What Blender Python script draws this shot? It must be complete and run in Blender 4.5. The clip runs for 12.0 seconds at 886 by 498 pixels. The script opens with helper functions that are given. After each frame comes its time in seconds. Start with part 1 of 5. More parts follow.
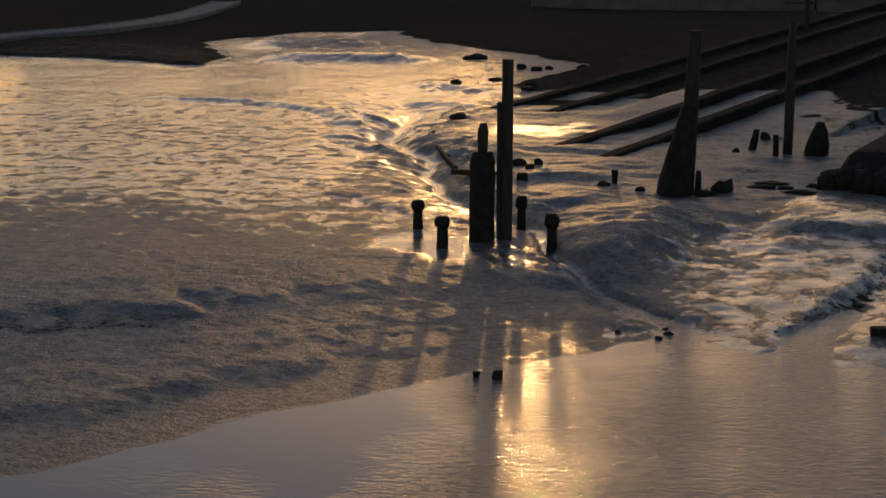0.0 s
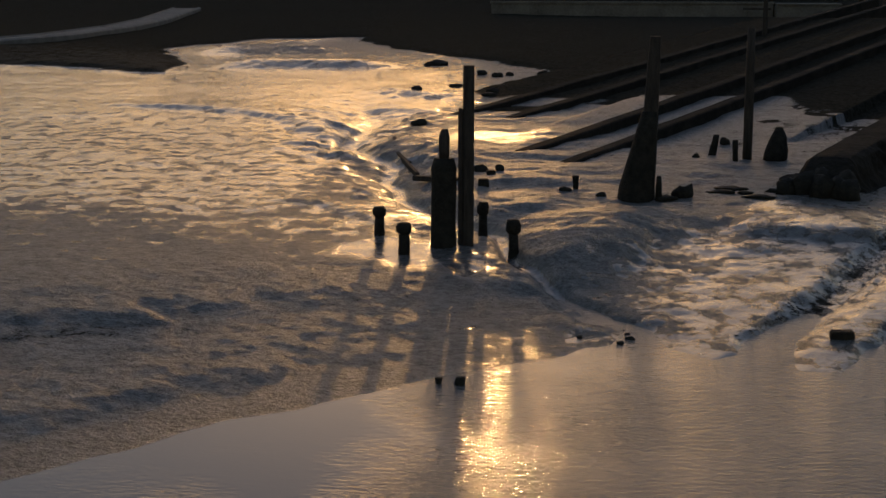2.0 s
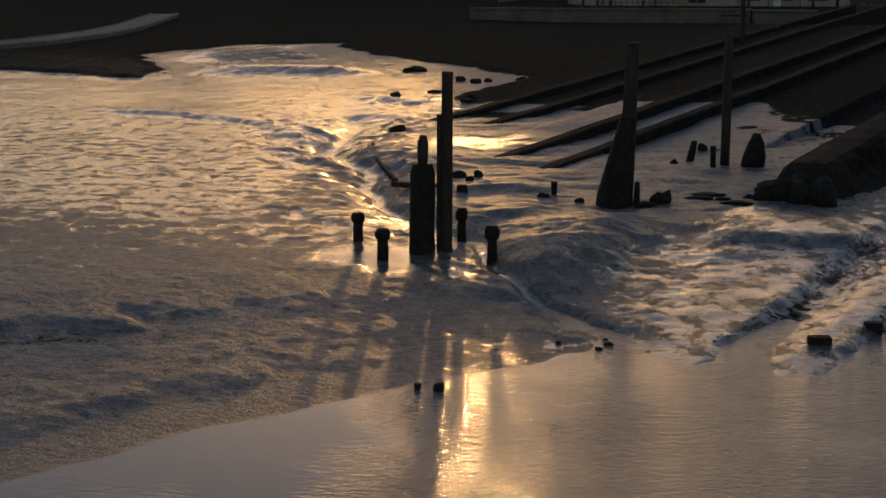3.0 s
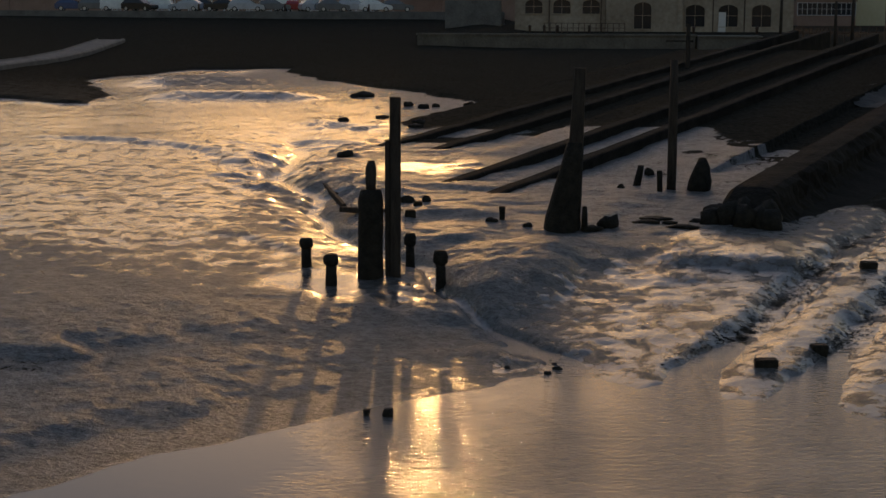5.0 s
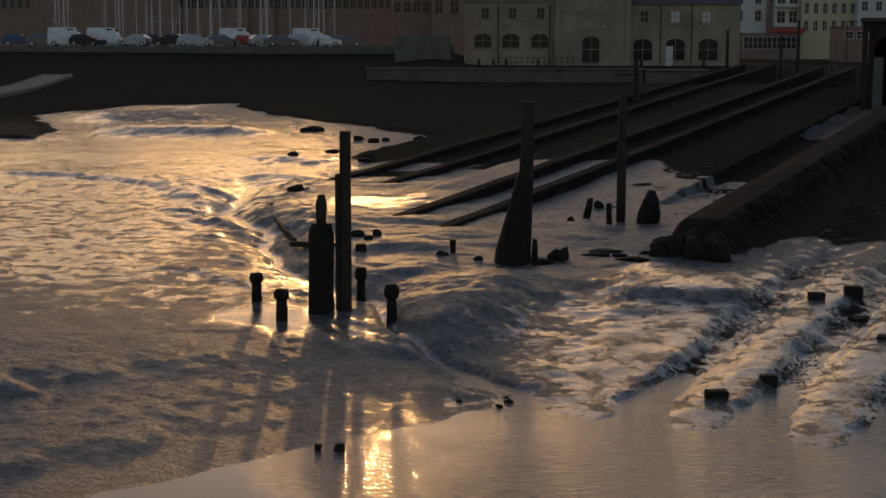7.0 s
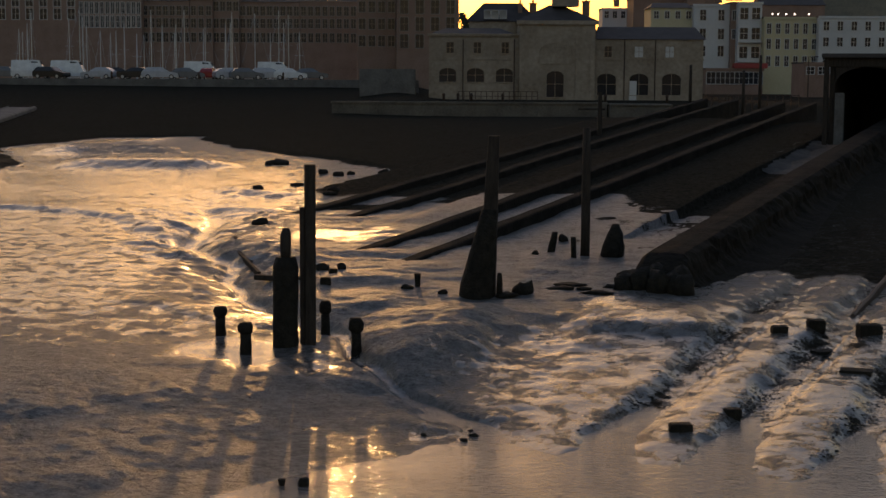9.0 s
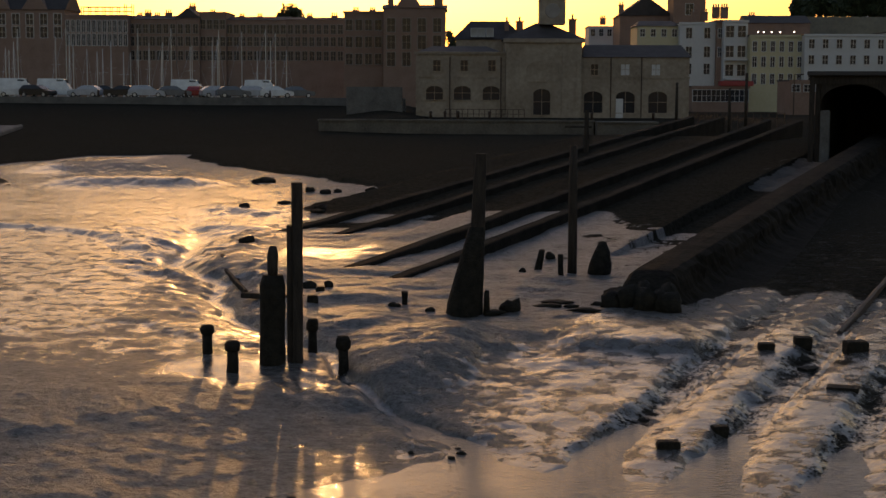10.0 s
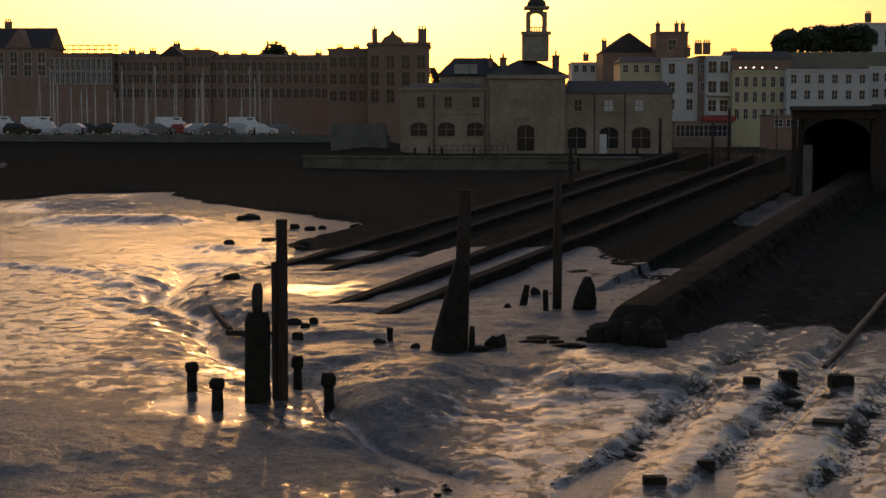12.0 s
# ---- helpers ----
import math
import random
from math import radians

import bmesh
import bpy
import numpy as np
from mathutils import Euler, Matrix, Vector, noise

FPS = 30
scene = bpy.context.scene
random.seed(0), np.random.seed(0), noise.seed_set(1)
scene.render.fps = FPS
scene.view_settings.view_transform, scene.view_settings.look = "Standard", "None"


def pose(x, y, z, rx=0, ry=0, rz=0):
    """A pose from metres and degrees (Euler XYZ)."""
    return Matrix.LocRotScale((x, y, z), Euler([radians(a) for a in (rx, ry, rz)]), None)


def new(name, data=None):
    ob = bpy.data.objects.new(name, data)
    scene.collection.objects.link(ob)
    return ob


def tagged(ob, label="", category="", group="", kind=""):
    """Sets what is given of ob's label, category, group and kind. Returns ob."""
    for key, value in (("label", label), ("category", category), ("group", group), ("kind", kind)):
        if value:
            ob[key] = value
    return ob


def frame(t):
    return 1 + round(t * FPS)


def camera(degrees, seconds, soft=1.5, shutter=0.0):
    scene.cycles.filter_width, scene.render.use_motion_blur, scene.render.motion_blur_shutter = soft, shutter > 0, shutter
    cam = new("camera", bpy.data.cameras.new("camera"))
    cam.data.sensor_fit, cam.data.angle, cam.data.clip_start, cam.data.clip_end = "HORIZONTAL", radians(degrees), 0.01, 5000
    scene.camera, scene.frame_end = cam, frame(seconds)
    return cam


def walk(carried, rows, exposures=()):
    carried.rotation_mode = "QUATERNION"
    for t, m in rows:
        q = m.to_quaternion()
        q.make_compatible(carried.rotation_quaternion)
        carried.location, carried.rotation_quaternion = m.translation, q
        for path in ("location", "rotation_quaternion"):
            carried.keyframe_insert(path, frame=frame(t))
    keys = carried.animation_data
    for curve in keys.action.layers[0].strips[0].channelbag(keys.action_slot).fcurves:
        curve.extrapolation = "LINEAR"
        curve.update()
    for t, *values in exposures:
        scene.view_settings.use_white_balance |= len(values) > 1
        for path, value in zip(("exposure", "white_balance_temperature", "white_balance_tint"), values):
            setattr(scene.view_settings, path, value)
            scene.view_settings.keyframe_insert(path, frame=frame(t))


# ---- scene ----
# ---- camera: turns on the spot on the harbour wall ----
cam = camera(32.97, 12.0)
EYE = 5.6
ROWS = [
    (0.0, 8.642, -10.731, -0.02), (0.5, 8.264, -10.677, -0.03), (1.0, 7.876, -10.625, -0.02),
    (1.5, 7.532, -10.561, 0.0), (2.0, 7.153, -10.493, -0.01), (2.5, 6.773, -10.405, -0.05),
    (3.0, 6.324, -10.263, -0.12), (5.0, 4.328, -9.300, -0.17), (5.5, 3.836, -8.999, -0.11),
    (6.0, 3.323, -8.670, -0.08), (6.5, 2.861, -8.352, -0.04), (7.0, 2.425, -8.007, -0.08),
    (7.5, 2.049, -7.691, -0.13), (9.5, 0.802, -6.380, -0.30), (10.0, 0.577, -6.041, -0.25),
    (10.5, 0.393, -5.714, -0.13), (11.0, 0.221, -5.354, -0.05), (11.5, 0.090, -5.017, -0.01),
    (12.0, 0.0, -4.660, 0.0),
]
EXPOSURES = [(0.0, 0.0, 6050, 27), (7.5, 0.04, 6250, 29), (12.0, 0.1, 6550, 34)]
walk(cam, [(t, pose(0, 0, EYE, 90 + pitch, 0, yaw) @ pose(0, 0, 0, 0, 0, -roll)) for t, yaw, pitch, roll in ROWS], EXPOSURES)

# ---- sky and sun ----
SUN_AZ, SUN_EL = -5.15, 5.08
world = bpy.data.worlds.new("dusk_sky")
scene.world = world
world.use_nodes = True
wn = world.node_tree.nodes
sky = wn.new("ShaderNodeTexSky")
sky.sky_type = "NISHITA"
sky.sun_disc = False
sky.sun_elevation = radians(SUN_EL)
sky.sun_rotation = radians(SUN_AZ)
sky.air_density, sky.dust_density, sky.ozone_density = 1.35, 1.3, 2.0
world.node_tree.links.new(sky.outputs[0], wn["Background"].inputs[0])
wn["Background"].inputs[1].default_value = 0.148

sun_data = bpy.data.lights.new("sun", "SUN")
sun_data.energy, sun_data.angle, sun_data.color = 0.26, radians(0.6), (1.0, 0.56, 0.16)
sun = new("sun", sun_data)
az, el = radians(SUN_AZ), radians(SUN_EL)
to_sun = Vector((math.sin(az) * math.cos(el), math.cos(az) * math.cos(el), math.sin(el)))
sun.matrix_world = to_sun.to_track_quat("Z", "Y").to_matrix().to_4x4()


# ---- materials ----
def material(name, base, rough=0.6, metal=0.0, second=None, scale=3.0, detail=6.0, bump=0.0, bump_scale=20.0,
             rough2=None, random_tint=0.0, stretch=(1, 1, 1), spec=0.5):
    """Principled surface with a two-scale colour mix, mottled roughness and a fine bump."""
    m = bpy.data.materials.new(name)
    m.use_nodes = True
    nt = m.node_tree
    n, link = nt.nodes, nt.links.new
    b = n["Principled BSDF"]
    b.inputs["Metallic"].default_value = metal
    b.inputs["Specular IOR Level"].default_value = spec
    geo_co = n.new("ShaderNodeTexCoord")
    mapping = n.new("ShaderNodeMapping")
    mapping.inputs["Scale"].default_value = stretch
    link(geo_co.outputs["Object"], mapping.inputs[0])
    big = n.new("ShaderNodeTexNoise")
    big.inputs["Scale"].default_value, big.inputs["Detail"].default_value = scale, detail
    link(mapping.outputs[0], big.inputs["Vector"])
    fine = n.new("ShaderNodeTexNoise")
    fine.inputs["Scale"].default_value, fine.inputs["Detail"].default_value = scale * 9, 4
    link(mapping.outputs[0], fine.inputs["Vector"])
    mixf = n.new("ShaderNodeMix")
    mixf.data_type = "FLOAT"
    mixf.inputs[0].default_value = 0.4
    link(big.outputs[0], mixf.inputs[2])
    link(fine.outputs[0], mixf.inputs[3])
    ramp = n.new("ShaderNodeValToRGB")
    ramp.color_ramp.elements[0].position, ramp.color_ramp.elements[1].position = 0.36, 0.64
    ramp.color_ramp.elements[0].color = (*base, 1)
    ramp.color_ramp.elements[1].color = (*(second or tuple(min(1, c * 1.35) for c in base)), 1)
    link(mixf.outputs[0], ramp.inputs[0])
    colour = ramp.outputs[0]
    if random_tint:
        info = n.new("ShaderNodeObjectInfo")
        hsv = n.new("ShaderNodeHueSaturation")
        span = n.new("ShaderNodeMapRange")
        span.inputs[3].default_value, span.inputs[4].default_value = 1 - random_tint, 1 + random_tint
        link(info.outputs["Random"], span.inputs[0])
        link(span.outputs[0], hsv.inputs["Value"])
        link(colour, hsv.inputs["Color"])
        colour = hsv.outputs[0]
    link(colour, b.inputs["Base Color"])
    rr = n.new("ShaderNodeMapRange")
    rr.inputs[1].default_value, rr.inputs[2].default_value = 0.3, 0.7
    rr.inputs[3].default_value = rough
    rr.inputs[4].default_value = rough if rough2 is None else rough2
    link(big.outputs[0], rr.inputs[0])
    link(rr.outputs[0], b.inputs["Roughness"])
    if bump:
        bn = n.new("ShaderNodeTexNoise")
        bn.inputs["Scale"].default_value, bn.inputs["Detail"].default_value = bump_scale, 5
        link(mapping.outputs[0], bn.inputs["Vector"])
        bp = n.new("ShaderNodeBump")
        bp.inputs["Strength"].default_value, bp.inputs["Distance"].default_value = bump, 0.05
        link(bn.outputs[0], bp.inputs["Height"])
        link(bp.outputs[0], b.inputs["Normal"])
    return m


def ground_material():
    """Wet mud with a film of water; the attributes say how wet it is and where weed, stone and painted scarp shade take
    over.
    """
    m = bpy.data.materials.new("wet_mud")
    m.use_nodes = True
    nt = m.node_tree
    n, link = nt.nodes, nt.links.new
    b = n["Principled BSDF"]
    tc = n.new("ShaderNodeTexCoord")

    def noise_at(scale, detail=6, stretch=(1, 1, 1), rough=0.55):
        mp = n.new("ShaderNodeMapping")
        mp.inputs["Scale"].default_value = stretch
        link(tc.outputs["Object"], mp.inputs[0])
        t = n.new("ShaderNodeTexNoise")
        t.inputs["Scale"].default_value, t.inputs["Detail"].default_value = scale, detail
        t.inputs["Roughness"].default_value = rough
        link(mp.outputs[0], t.inputs["Vector"])
        return t.outputs[0]

    def span(value, a, bb, c, d):
        r = n.new("ShaderNodeMapRange")
        for k, v in zip((1, 2, 3, 4), (a, bb, c, d)):
            r.inputs[k].default_value = v
        link(value, r.inputs[0])
        return r.outputs[0]

    def math_node(op, x, y):
        r = n.new("ShaderNodeMath")
        r.operation = op
        for k, v in ((0, x), (1, y)):
            if isinstance(v, (int, float)):
                r.inputs[k].default_value = v
            else:
                link(v, r.inputs[k])
        return r.outputs[0]

    def attr(name):
        a = n.new("ShaderNodeAttribute")
        a.attribute_name = name
        return a.outputs["Fac"]

    wet, weed, film = attr("wet"), attr("weed"), attr("film")
    patches = noise_at(1.9, 8, (0.9, 0.8, 1), 0.66)
    grains = noise_at(6.5, 7, (0.8, 1, 1), 0.66)
    pebbly = noise_at(24, 3, (0.8, 1, 1), 0.6)
    # colour
    mud = n.new("ShaderNodeValToRGB")
    mud.color_ramp.elements[0].position, mud.color_ramp.elements[1].position = 0.40, 0.62
    mud.color_ramp.elements[0].color, mud.color_ramp.elements[1].color = (0.085, 0.076, 0.067, 1), (0.26, 0.236, 0.212, 1)
    link(math_node("ADD", math_node("MULTIPLY", patches, 0.3), math_node("ADD", math_node("MULTIPLY", grains, 0.4), math_node("MULTIPLY", pebbly, 0.3))), mud.inputs[0])
    green = n.new("ShaderNodeValToRGB")
    green.color_ramp.elements[0].position, green.color_ramp.elements[1].position = 0.35, 0.7
    green.color_ramp.elements[0].color, green.color_ramp.elements[1].color = (0.018, 0.017, 0.012, 1), (0.06, 0.05, 0.035, 1)
    link(grains, green.inputs[0])
    mix = n.new("ShaderNodeMix")
    mix.data_type = "RGBA"
    flecks = math_node("ADD", math_node("MULTIPLY", grains, 0.55), math_node("MULTIPLY", pebbly, 0.45))
    edge = span(math_node("ADD", weed, math_node("MULTIPLY", math_node("SUBTRACT", flecks, 0.5), 1.7)), 0.44, 0.56, 0, 1)
    link(edge, mix.inputs[0])
    link(mud.outputs[0], mix.inputs[6])
    link(green.outputs[0], mix.inputs[7])
    link(mix.outputs[2], b.inputs["Base Color"])
    # sheets of standing water: smooth where the patches are low and where film is high
    speck = noise_at(7.0, 5, (0.8, 1.0, 1), 0.7)
    spread = math_node("ADD", math_node("MULTIPLY", patches, 0.68), math_node("MULTIPLY", speck, 0.32))
    sheet = span(math_node("ADD", math_node("MULTIPLY", film, 0.3), spread), 0.635, 0.70, 0, 1)
    shine = math_node("MAXIMUM", sheet, wet)
    rough = math_node("ADD", span(shine, 0, 1, 0.50, 0.13), math_node("MULTIPLY", math_node("SUBTRACT", pebbly, 0.5), 0.16))
    rough = math_node("ADD", rough, math_node("MULTIPLY", edge, 0.6))
    link(rough, b.inputs["Roughness"])
    damp = span(math_node("ADD", math_node("MULTIPLY", grains, 0.5), math_node("MULTIPLY", pebbly, 0.5)), 0.38, 0.6, 0.15, 0.8)
    link(math_node("MULTIPLY", damp, span(edge, 0, 1, 1.0, 0.05)), b.inputs["Specular IOR Level"])
    # relief
    h = math_node("ADD", math_node("MULTIPLY", grains, 1.0), math_node("MULTIPLY", pebbly, 0.5))
    h = math_node("MULTIPLY", h, span(shine, 0, 1, 1.0, 0.11))
    bp = n.new("ShaderNodeBump")
    bp.inputs["Strength"].default_value, bp.inputs["Distance"].default_value = 1.0, 0.07
    link(h, bp.inputs["Height"])
    link(bp.outputs[0], b.inputs["Normal"])
    return m


def water_material():
    m = bpy.data.materials.new("harbour_water")
    m.use_nodes = True
    nt = m.node_tree
    n, link = nt.nodes, nt.links.new
    b = n["Principled BSDF"]
    b.inputs["Base Color"].default_value = (0.17, 0.15, 0.13, 1)
    b.inputs["Roughness"].default_value = 0.065
    b.inputs["IOR"].default_value = 1.33
    tc = n.new("ShaderNodeTexCoord")

    def noise_at(scale, detail, stretch):
        mp = n.new("ShaderNodeMapping")
        mp.inputs["Scale"].default_value = stretch
        link(tc.outputs["Object"], mp.inputs[0])
        t = n.new("ShaderNodeTexNoise")
        t.inputs["Scale"].default_value, t.inputs["Detail"].default_value = scale, detail
        link(mp.outputs[0], t.inputs["Vector"])
        return t.outputs[0]

    ripple = noise_at(13, 4, (0.45, 1.2, 1))
    patch = noise_at(0.3, 3, (1, 0.8, 1))
    sep = n.new("ShaderNodeSeparateXYZ")
    link(tc.outputs["Object"], sep.inputs[0])
    outflow = n.new("ShaderNodeMapRange")      # the creek's outflow ruffles the pool
    for k, v in zip((1, 2, 3, 4), (-4.2, -1.5, 0.0, 0.34)):
        outflow.inputs[k].default_value = v
    link(sep.outputs[0], outflow.inputs[0])
    add = n.new("ShaderNodeMath")
    link(outflow.outputs[0], add.inputs[0])
    link(patch, add.inputs[1])
    r = n.new("ShaderNodeMapRange")
    for k, v in zip((1, 2, 3, 4), (0.5, 0.85, 0.05, 1.0)):
        r.inputs[k].default_value = v
    link(add.outputs[0], r.inputs[0])
    bp = n.new("ShaderNodeBump")
    bp.inputs["Distance"].default_value = 0.028
    link(r.outputs[0], bp.inputs["Strength"])
    link(ripple, bp.inputs["Height"])
    link(bp.outputs[0], b.inputs["Normal"])
    return m


MUD = ground_material()
WATER = water_material()
TIMBER = material("weathered_timber", (0.03, 0.023, 0.018), 0.8, second=(0.075, 0.058, 0.043), scale=2.5, bump=0.5, bump_scale=14, stretch=(4, 4, 0.6), spec=0.2)
WEED = material("weed_crust", (0.015, 0.013, 0.010), 0.75, second=(0.042, 0.035, 0.024), scale=5, bump=0.9, bump_scale=16, spec=0.15)
CONCRETE = material("slip_concrete", (0.10, 0.092, 0.08), 0.75, second=(0.2, 0.185, 0.16), scale=0.8, bump=0.4, bump_scale=9)
WEEDY = material("weedy_concrete", (0.012, 0.010, 0.008), 0.9, second=(0.035, 0.029, 0.021), scale=0.9, bump=0.8, bump_scale=9, spec=0.08)
STONE = material("sandstone", (0.25, 0.19, 0.13), 0.85, second=(0.46, 0.37, 0.27), scale=0.28, detail=9, bump=0.4, bump_scale=3)
SLATE = material("slate_roof", (0.045, 0.036, 0.031), 0.75, second=(0.08, 0.066, 0.058), scale=0.8, bump=0.4, bump_scale=4)
RENDERED = material("white_render", (0.62, 0.6, 0.56), 0.8, second=(0.72, 0.7, 0.66), scale=0.3)
YELLOW = material("cream_render", (0.6, 0.52, 0.3), 0.8, second=(0.68, 0.6, 0.38), scale=0.3)
BRICK = material("brown_brick", (0.26, 0.16, 0.11), 0.85, second=(0.36, 0.23, 0.17), scale=0.5, bump=0.3, bump_scale=5)
SASH = material("painted_sash", (0.3, 0.26, 0.22), 0.6, second=(0.38, 0.34, 0.29), scale=1)
GLASS = material("dark_window", (0.02, 0.022, 0.026), 0.12, second=(0.03, 0.033, 0.04), scale=0.6)
IRON = material("rusty_iron", (0.06, 0.04, 0.03), 0.6, second=(0.12, 0.07, 0.045), scale=4, bump=0.3, metal=0.3)


# ---- building helpers ----
def mesh_from(bm, name):
    me = bpy.data.meshes.new(name)
    bm.normal_update()
    bm.to_mesh(me)
    bm.free()
    return me


def part(name, bm, mat, parent=None, label="", smooth=False):
    me = mesh_from(bm, name)
    me.materials.append(mat)
    if smooth:
        me.polygons.foreach_set("use_smooth", [True] * len(me.polygons))
    ob = new(name, me)
    ob.parent = parent
    if label:
        ob["label"] = label
    return ob


def thing(name, at=(0, 0, 0), turn=0.0, label="", category="", group="", kind=""):
    ob = new(name)
    ob.matrix_world = pose(*at, 0, 0, turn)
    return tagged(ob, label, category, group, kind)


def box(x0, x1, y0, y1, z0, z1, bm=None, bevel=0.0):
    bm = bm or bmesh.new()
    v = [bm.verts.new((x, y, z)) for z in (z0, z1) for y in (y0, y1) for x in (x0, x1)]
    faces = [bm.faces.new([v[i] for i in f]) for f in ((0, 2, 3, 1), (4, 5, 7, 6), (0, 1, 5, 4), (2, 6, 7, 3), (0, 4, 6, 2), (1, 3, 7, 5))]
    if bevel:
        es = list({e for f in faces for e in f.edges})
        bmesh.ops.bevel(bm, geom=es, offset=bevel, segments=2, affect="EDGES")
    return bm


def lathe(profile, sides=14, wobble=0.0, seed=0, lean=(0, 0), square=0.0, bm=None):
    """A closed column from (height, radius) pairs, roughened; lean shifts it per metre of height; square pushes it towards a square section."""
    rnd = random.Random(seed)
    bm = bm or bmesh.new()
    rings = []
    for z, r in profile:
        ring = []
        for i in range(sides):
            a = 2 * math.pi * (i + 0.5) / sides
            k = r * (1 + rnd.uniform(-wobble, wobble))
            if square:
                k *= (1 - square) + square / max(abs(math.cos(a)), abs(math.sin(a)))
            ring.append(bm.verts.new((k * math.cos(a) + lean[0] * z, k * math.sin(a) + lean[1] * z, z + rnd.uniform(-wobble, wobble) * r * 0.4)))
        rings.append(ring)
    for lo, hi in zip(rings, rings[1:]):
        for i in range(sides):
            j = (i + 1) % sides
            bm.faces.new((lo[i], lo[j], hi[j], hi[i]))
    bm.faces.new(rings[0][::-1])
    bm.faces.new(rings[-1])
    return bm


def lump(rx, ry, rz, seed=0, rough=0.5, bm=None, at=(0, 0, 0), sub=2):
    """An uneven boulder."""
    bm = bm or bmesh.new()
    made = bmesh.ops.create_icosphere(bm, subdivisions=sub, radius=1)["verts"]
    off = Vector((seed * 7.31, seed * 3.17, seed * 1.93))
    for v in made:
        k = 1 + rough * (noise.noise(v.co * 1.6 + off) + 0.5 * noise.noise(v.co * 4 + off))
        v.co = Vector((v.co.x * rx * k + at[0], v.co.y * ry * k + at[1], v.co.z * rz * k + at[2]))
    return bm


# ---- ground ----
def value_noise(x, y, seed=0):
    """Smooth lattice noise in -1..1 for arrays."""
    xi, yi = np.floor(x).astype(np.int64), np.floor(y).astype(np.int64)
    fx, fy = x - xi, y - yi
    fx, fy = fx * fx * fx * (fx * (fx * 6 - 15) + 10), fy * fy * fy * (fy * (fy * 6 - 15) + 10)

    def corner(a, b):
        h = (a * 374761393 + b * 668265263 + seed * 1442695041) & 0xFFFFFFFF
        h = ((h ^ (h >> 13)) * 1274126177) & 0xFFFFFFFF
        return ((h ^ (h >> 16)) & 0xFFFF) / 32767.5 - 1
    n00, n10, n01, n11 = corner(xi, yi), corner(xi + 1, yi), corner(xi, yi + 1), corner(xi + 1, yi + 1)
    return (n00 * (1 - fx) + n10 * fx) * (1 - fy) + (n01 * (1 - fx) + n11 * fx) * fy


def fbm(x, y, octaves=4, seed=0):
    total, amp = 0, 1.0
    for k in range(octaves):
        total = total + amp * value_noise(x * 2 ** k, y * 2 ** k, seed + k)
        amp *= 0.5
    return total


def smooth(a, b, v):
    t = np.clip((v - a) / (b - a), 0, 1)
    return t * t * (3 - 2 * t)


def line_distance(x, y, pts):
    """Unsigned distance to a polyline, side (positive to the left of its direction), and how far along it (0..1)."""
    best = np.full(x.shape, 1e9)
    side = np.zeros(x.shape)
    along = np.zeros(x.shape)
    count = len(pts) - 1
    for k, ((ax, ay), (bx, by)) in enumerate(zip(pts, pts[1:])):
        dx, dy = bx - ax, by - ay
        t = np.clip(((x - ax) * dx + (y - ay) * dy) / (dx * dx + dy * dy), 0, 1)
        d = np.hypot(x - ax - t * dx, y - ay - t * dy)
        s = dx * (y - ay) - dy * (x - ax)
        near = d < best
        best, side, along = np.where(near, d, best), np.where(near, np.sign(s), side), np.where(near, (k + t) / count, along)
    return best, side, along


SLIP_TURN = 23.2                       # slipways run this many degrees right of straight ahead
SU, SV = (math.sin(radians(SLIP_TURN)), math.cos(radians(SLIP_TURN))), (math.cos(radians(SLIP_TURN)), -math.sin(radians(SLIP_TURN)))
GRADE = 1 / 17.5
WATER_Z = -0.5


def slip_xy(u, v):
    return u * SU[0] + v * SV[0], u * SU[1] + v * SV[1]


SHORE = [(-40, 2), (-7.87, 16.22), (-5.68, 19.10), (-2.76, 21.96),
         (-0.59, 23.90), (0.69, 24.18), (0.81, 24.04), (1.85, 23.16), (2.98, 23.01), (3.93, 22.40), (4.85, 21.91), (5.40, 21.48), (60, 10)]
SCARP = [(-40, 9), (-10.38, 21.79), (-9.13, 22.82), (-8.65, 24.1), (-7.58, 24.65), (-6.66, 24.2), (-6.33, 25.6), (-5.11, 26.05), (-3.97, 27.3), (-2.6, 27.47)]
TERRACE = [(-30, 8), (-8.67, 18.07), (-7.6, 19.1), (-6.48, 20.04), (-6.18, 20.94), (-5.21, 21.61), (-4.42, 22.49), (-2.9, 24.3)]
CREEK = [(0.2, 24.1), (-0.05, 25.84), (-1.24, 27.70), (-2.30, 29.73), (-2.9, 32.9), (-5.26, 36.91), (-5.96, 38.83), (-6.76, 41.65), (-7.05, 44.12),
         (-9.55, 49.98), (-9.7, 57.06), (-10.67, 60.49), (-12.86, 69.39)]
BANK = [(-160, 70), (-40.02, 85.71), (-24.55, 78.96), (-26.09, 86.79), (-31.97, 103.68), (-30.53, 121.82), (-23.30, 124.95),
        (-12.91, 99.36), (-7.92, 89.56), (-3.51, 78.01), slip_xy(62, -31), slip_xy(57, -25), slip_xy(55, -22), slip_xy(58, -18), slip_xy(64, -13), slip_xy(66, -9), slip_xy(60, 40), (300, 60)]


def inside(x, y, pts):
    """Whether points lie within the closed outline."""
    odd = np.zeros(x.shape, bool)
    for (ax, ay), (bx, by) in zip(pts, pts[1:] + pts[:1]):
        cross = (ay > y) != (by > y)
        odd ^= cross & (x < (bx - ax) * (y - ay) / (by - ay + 1e-12) + ax)
    return odd



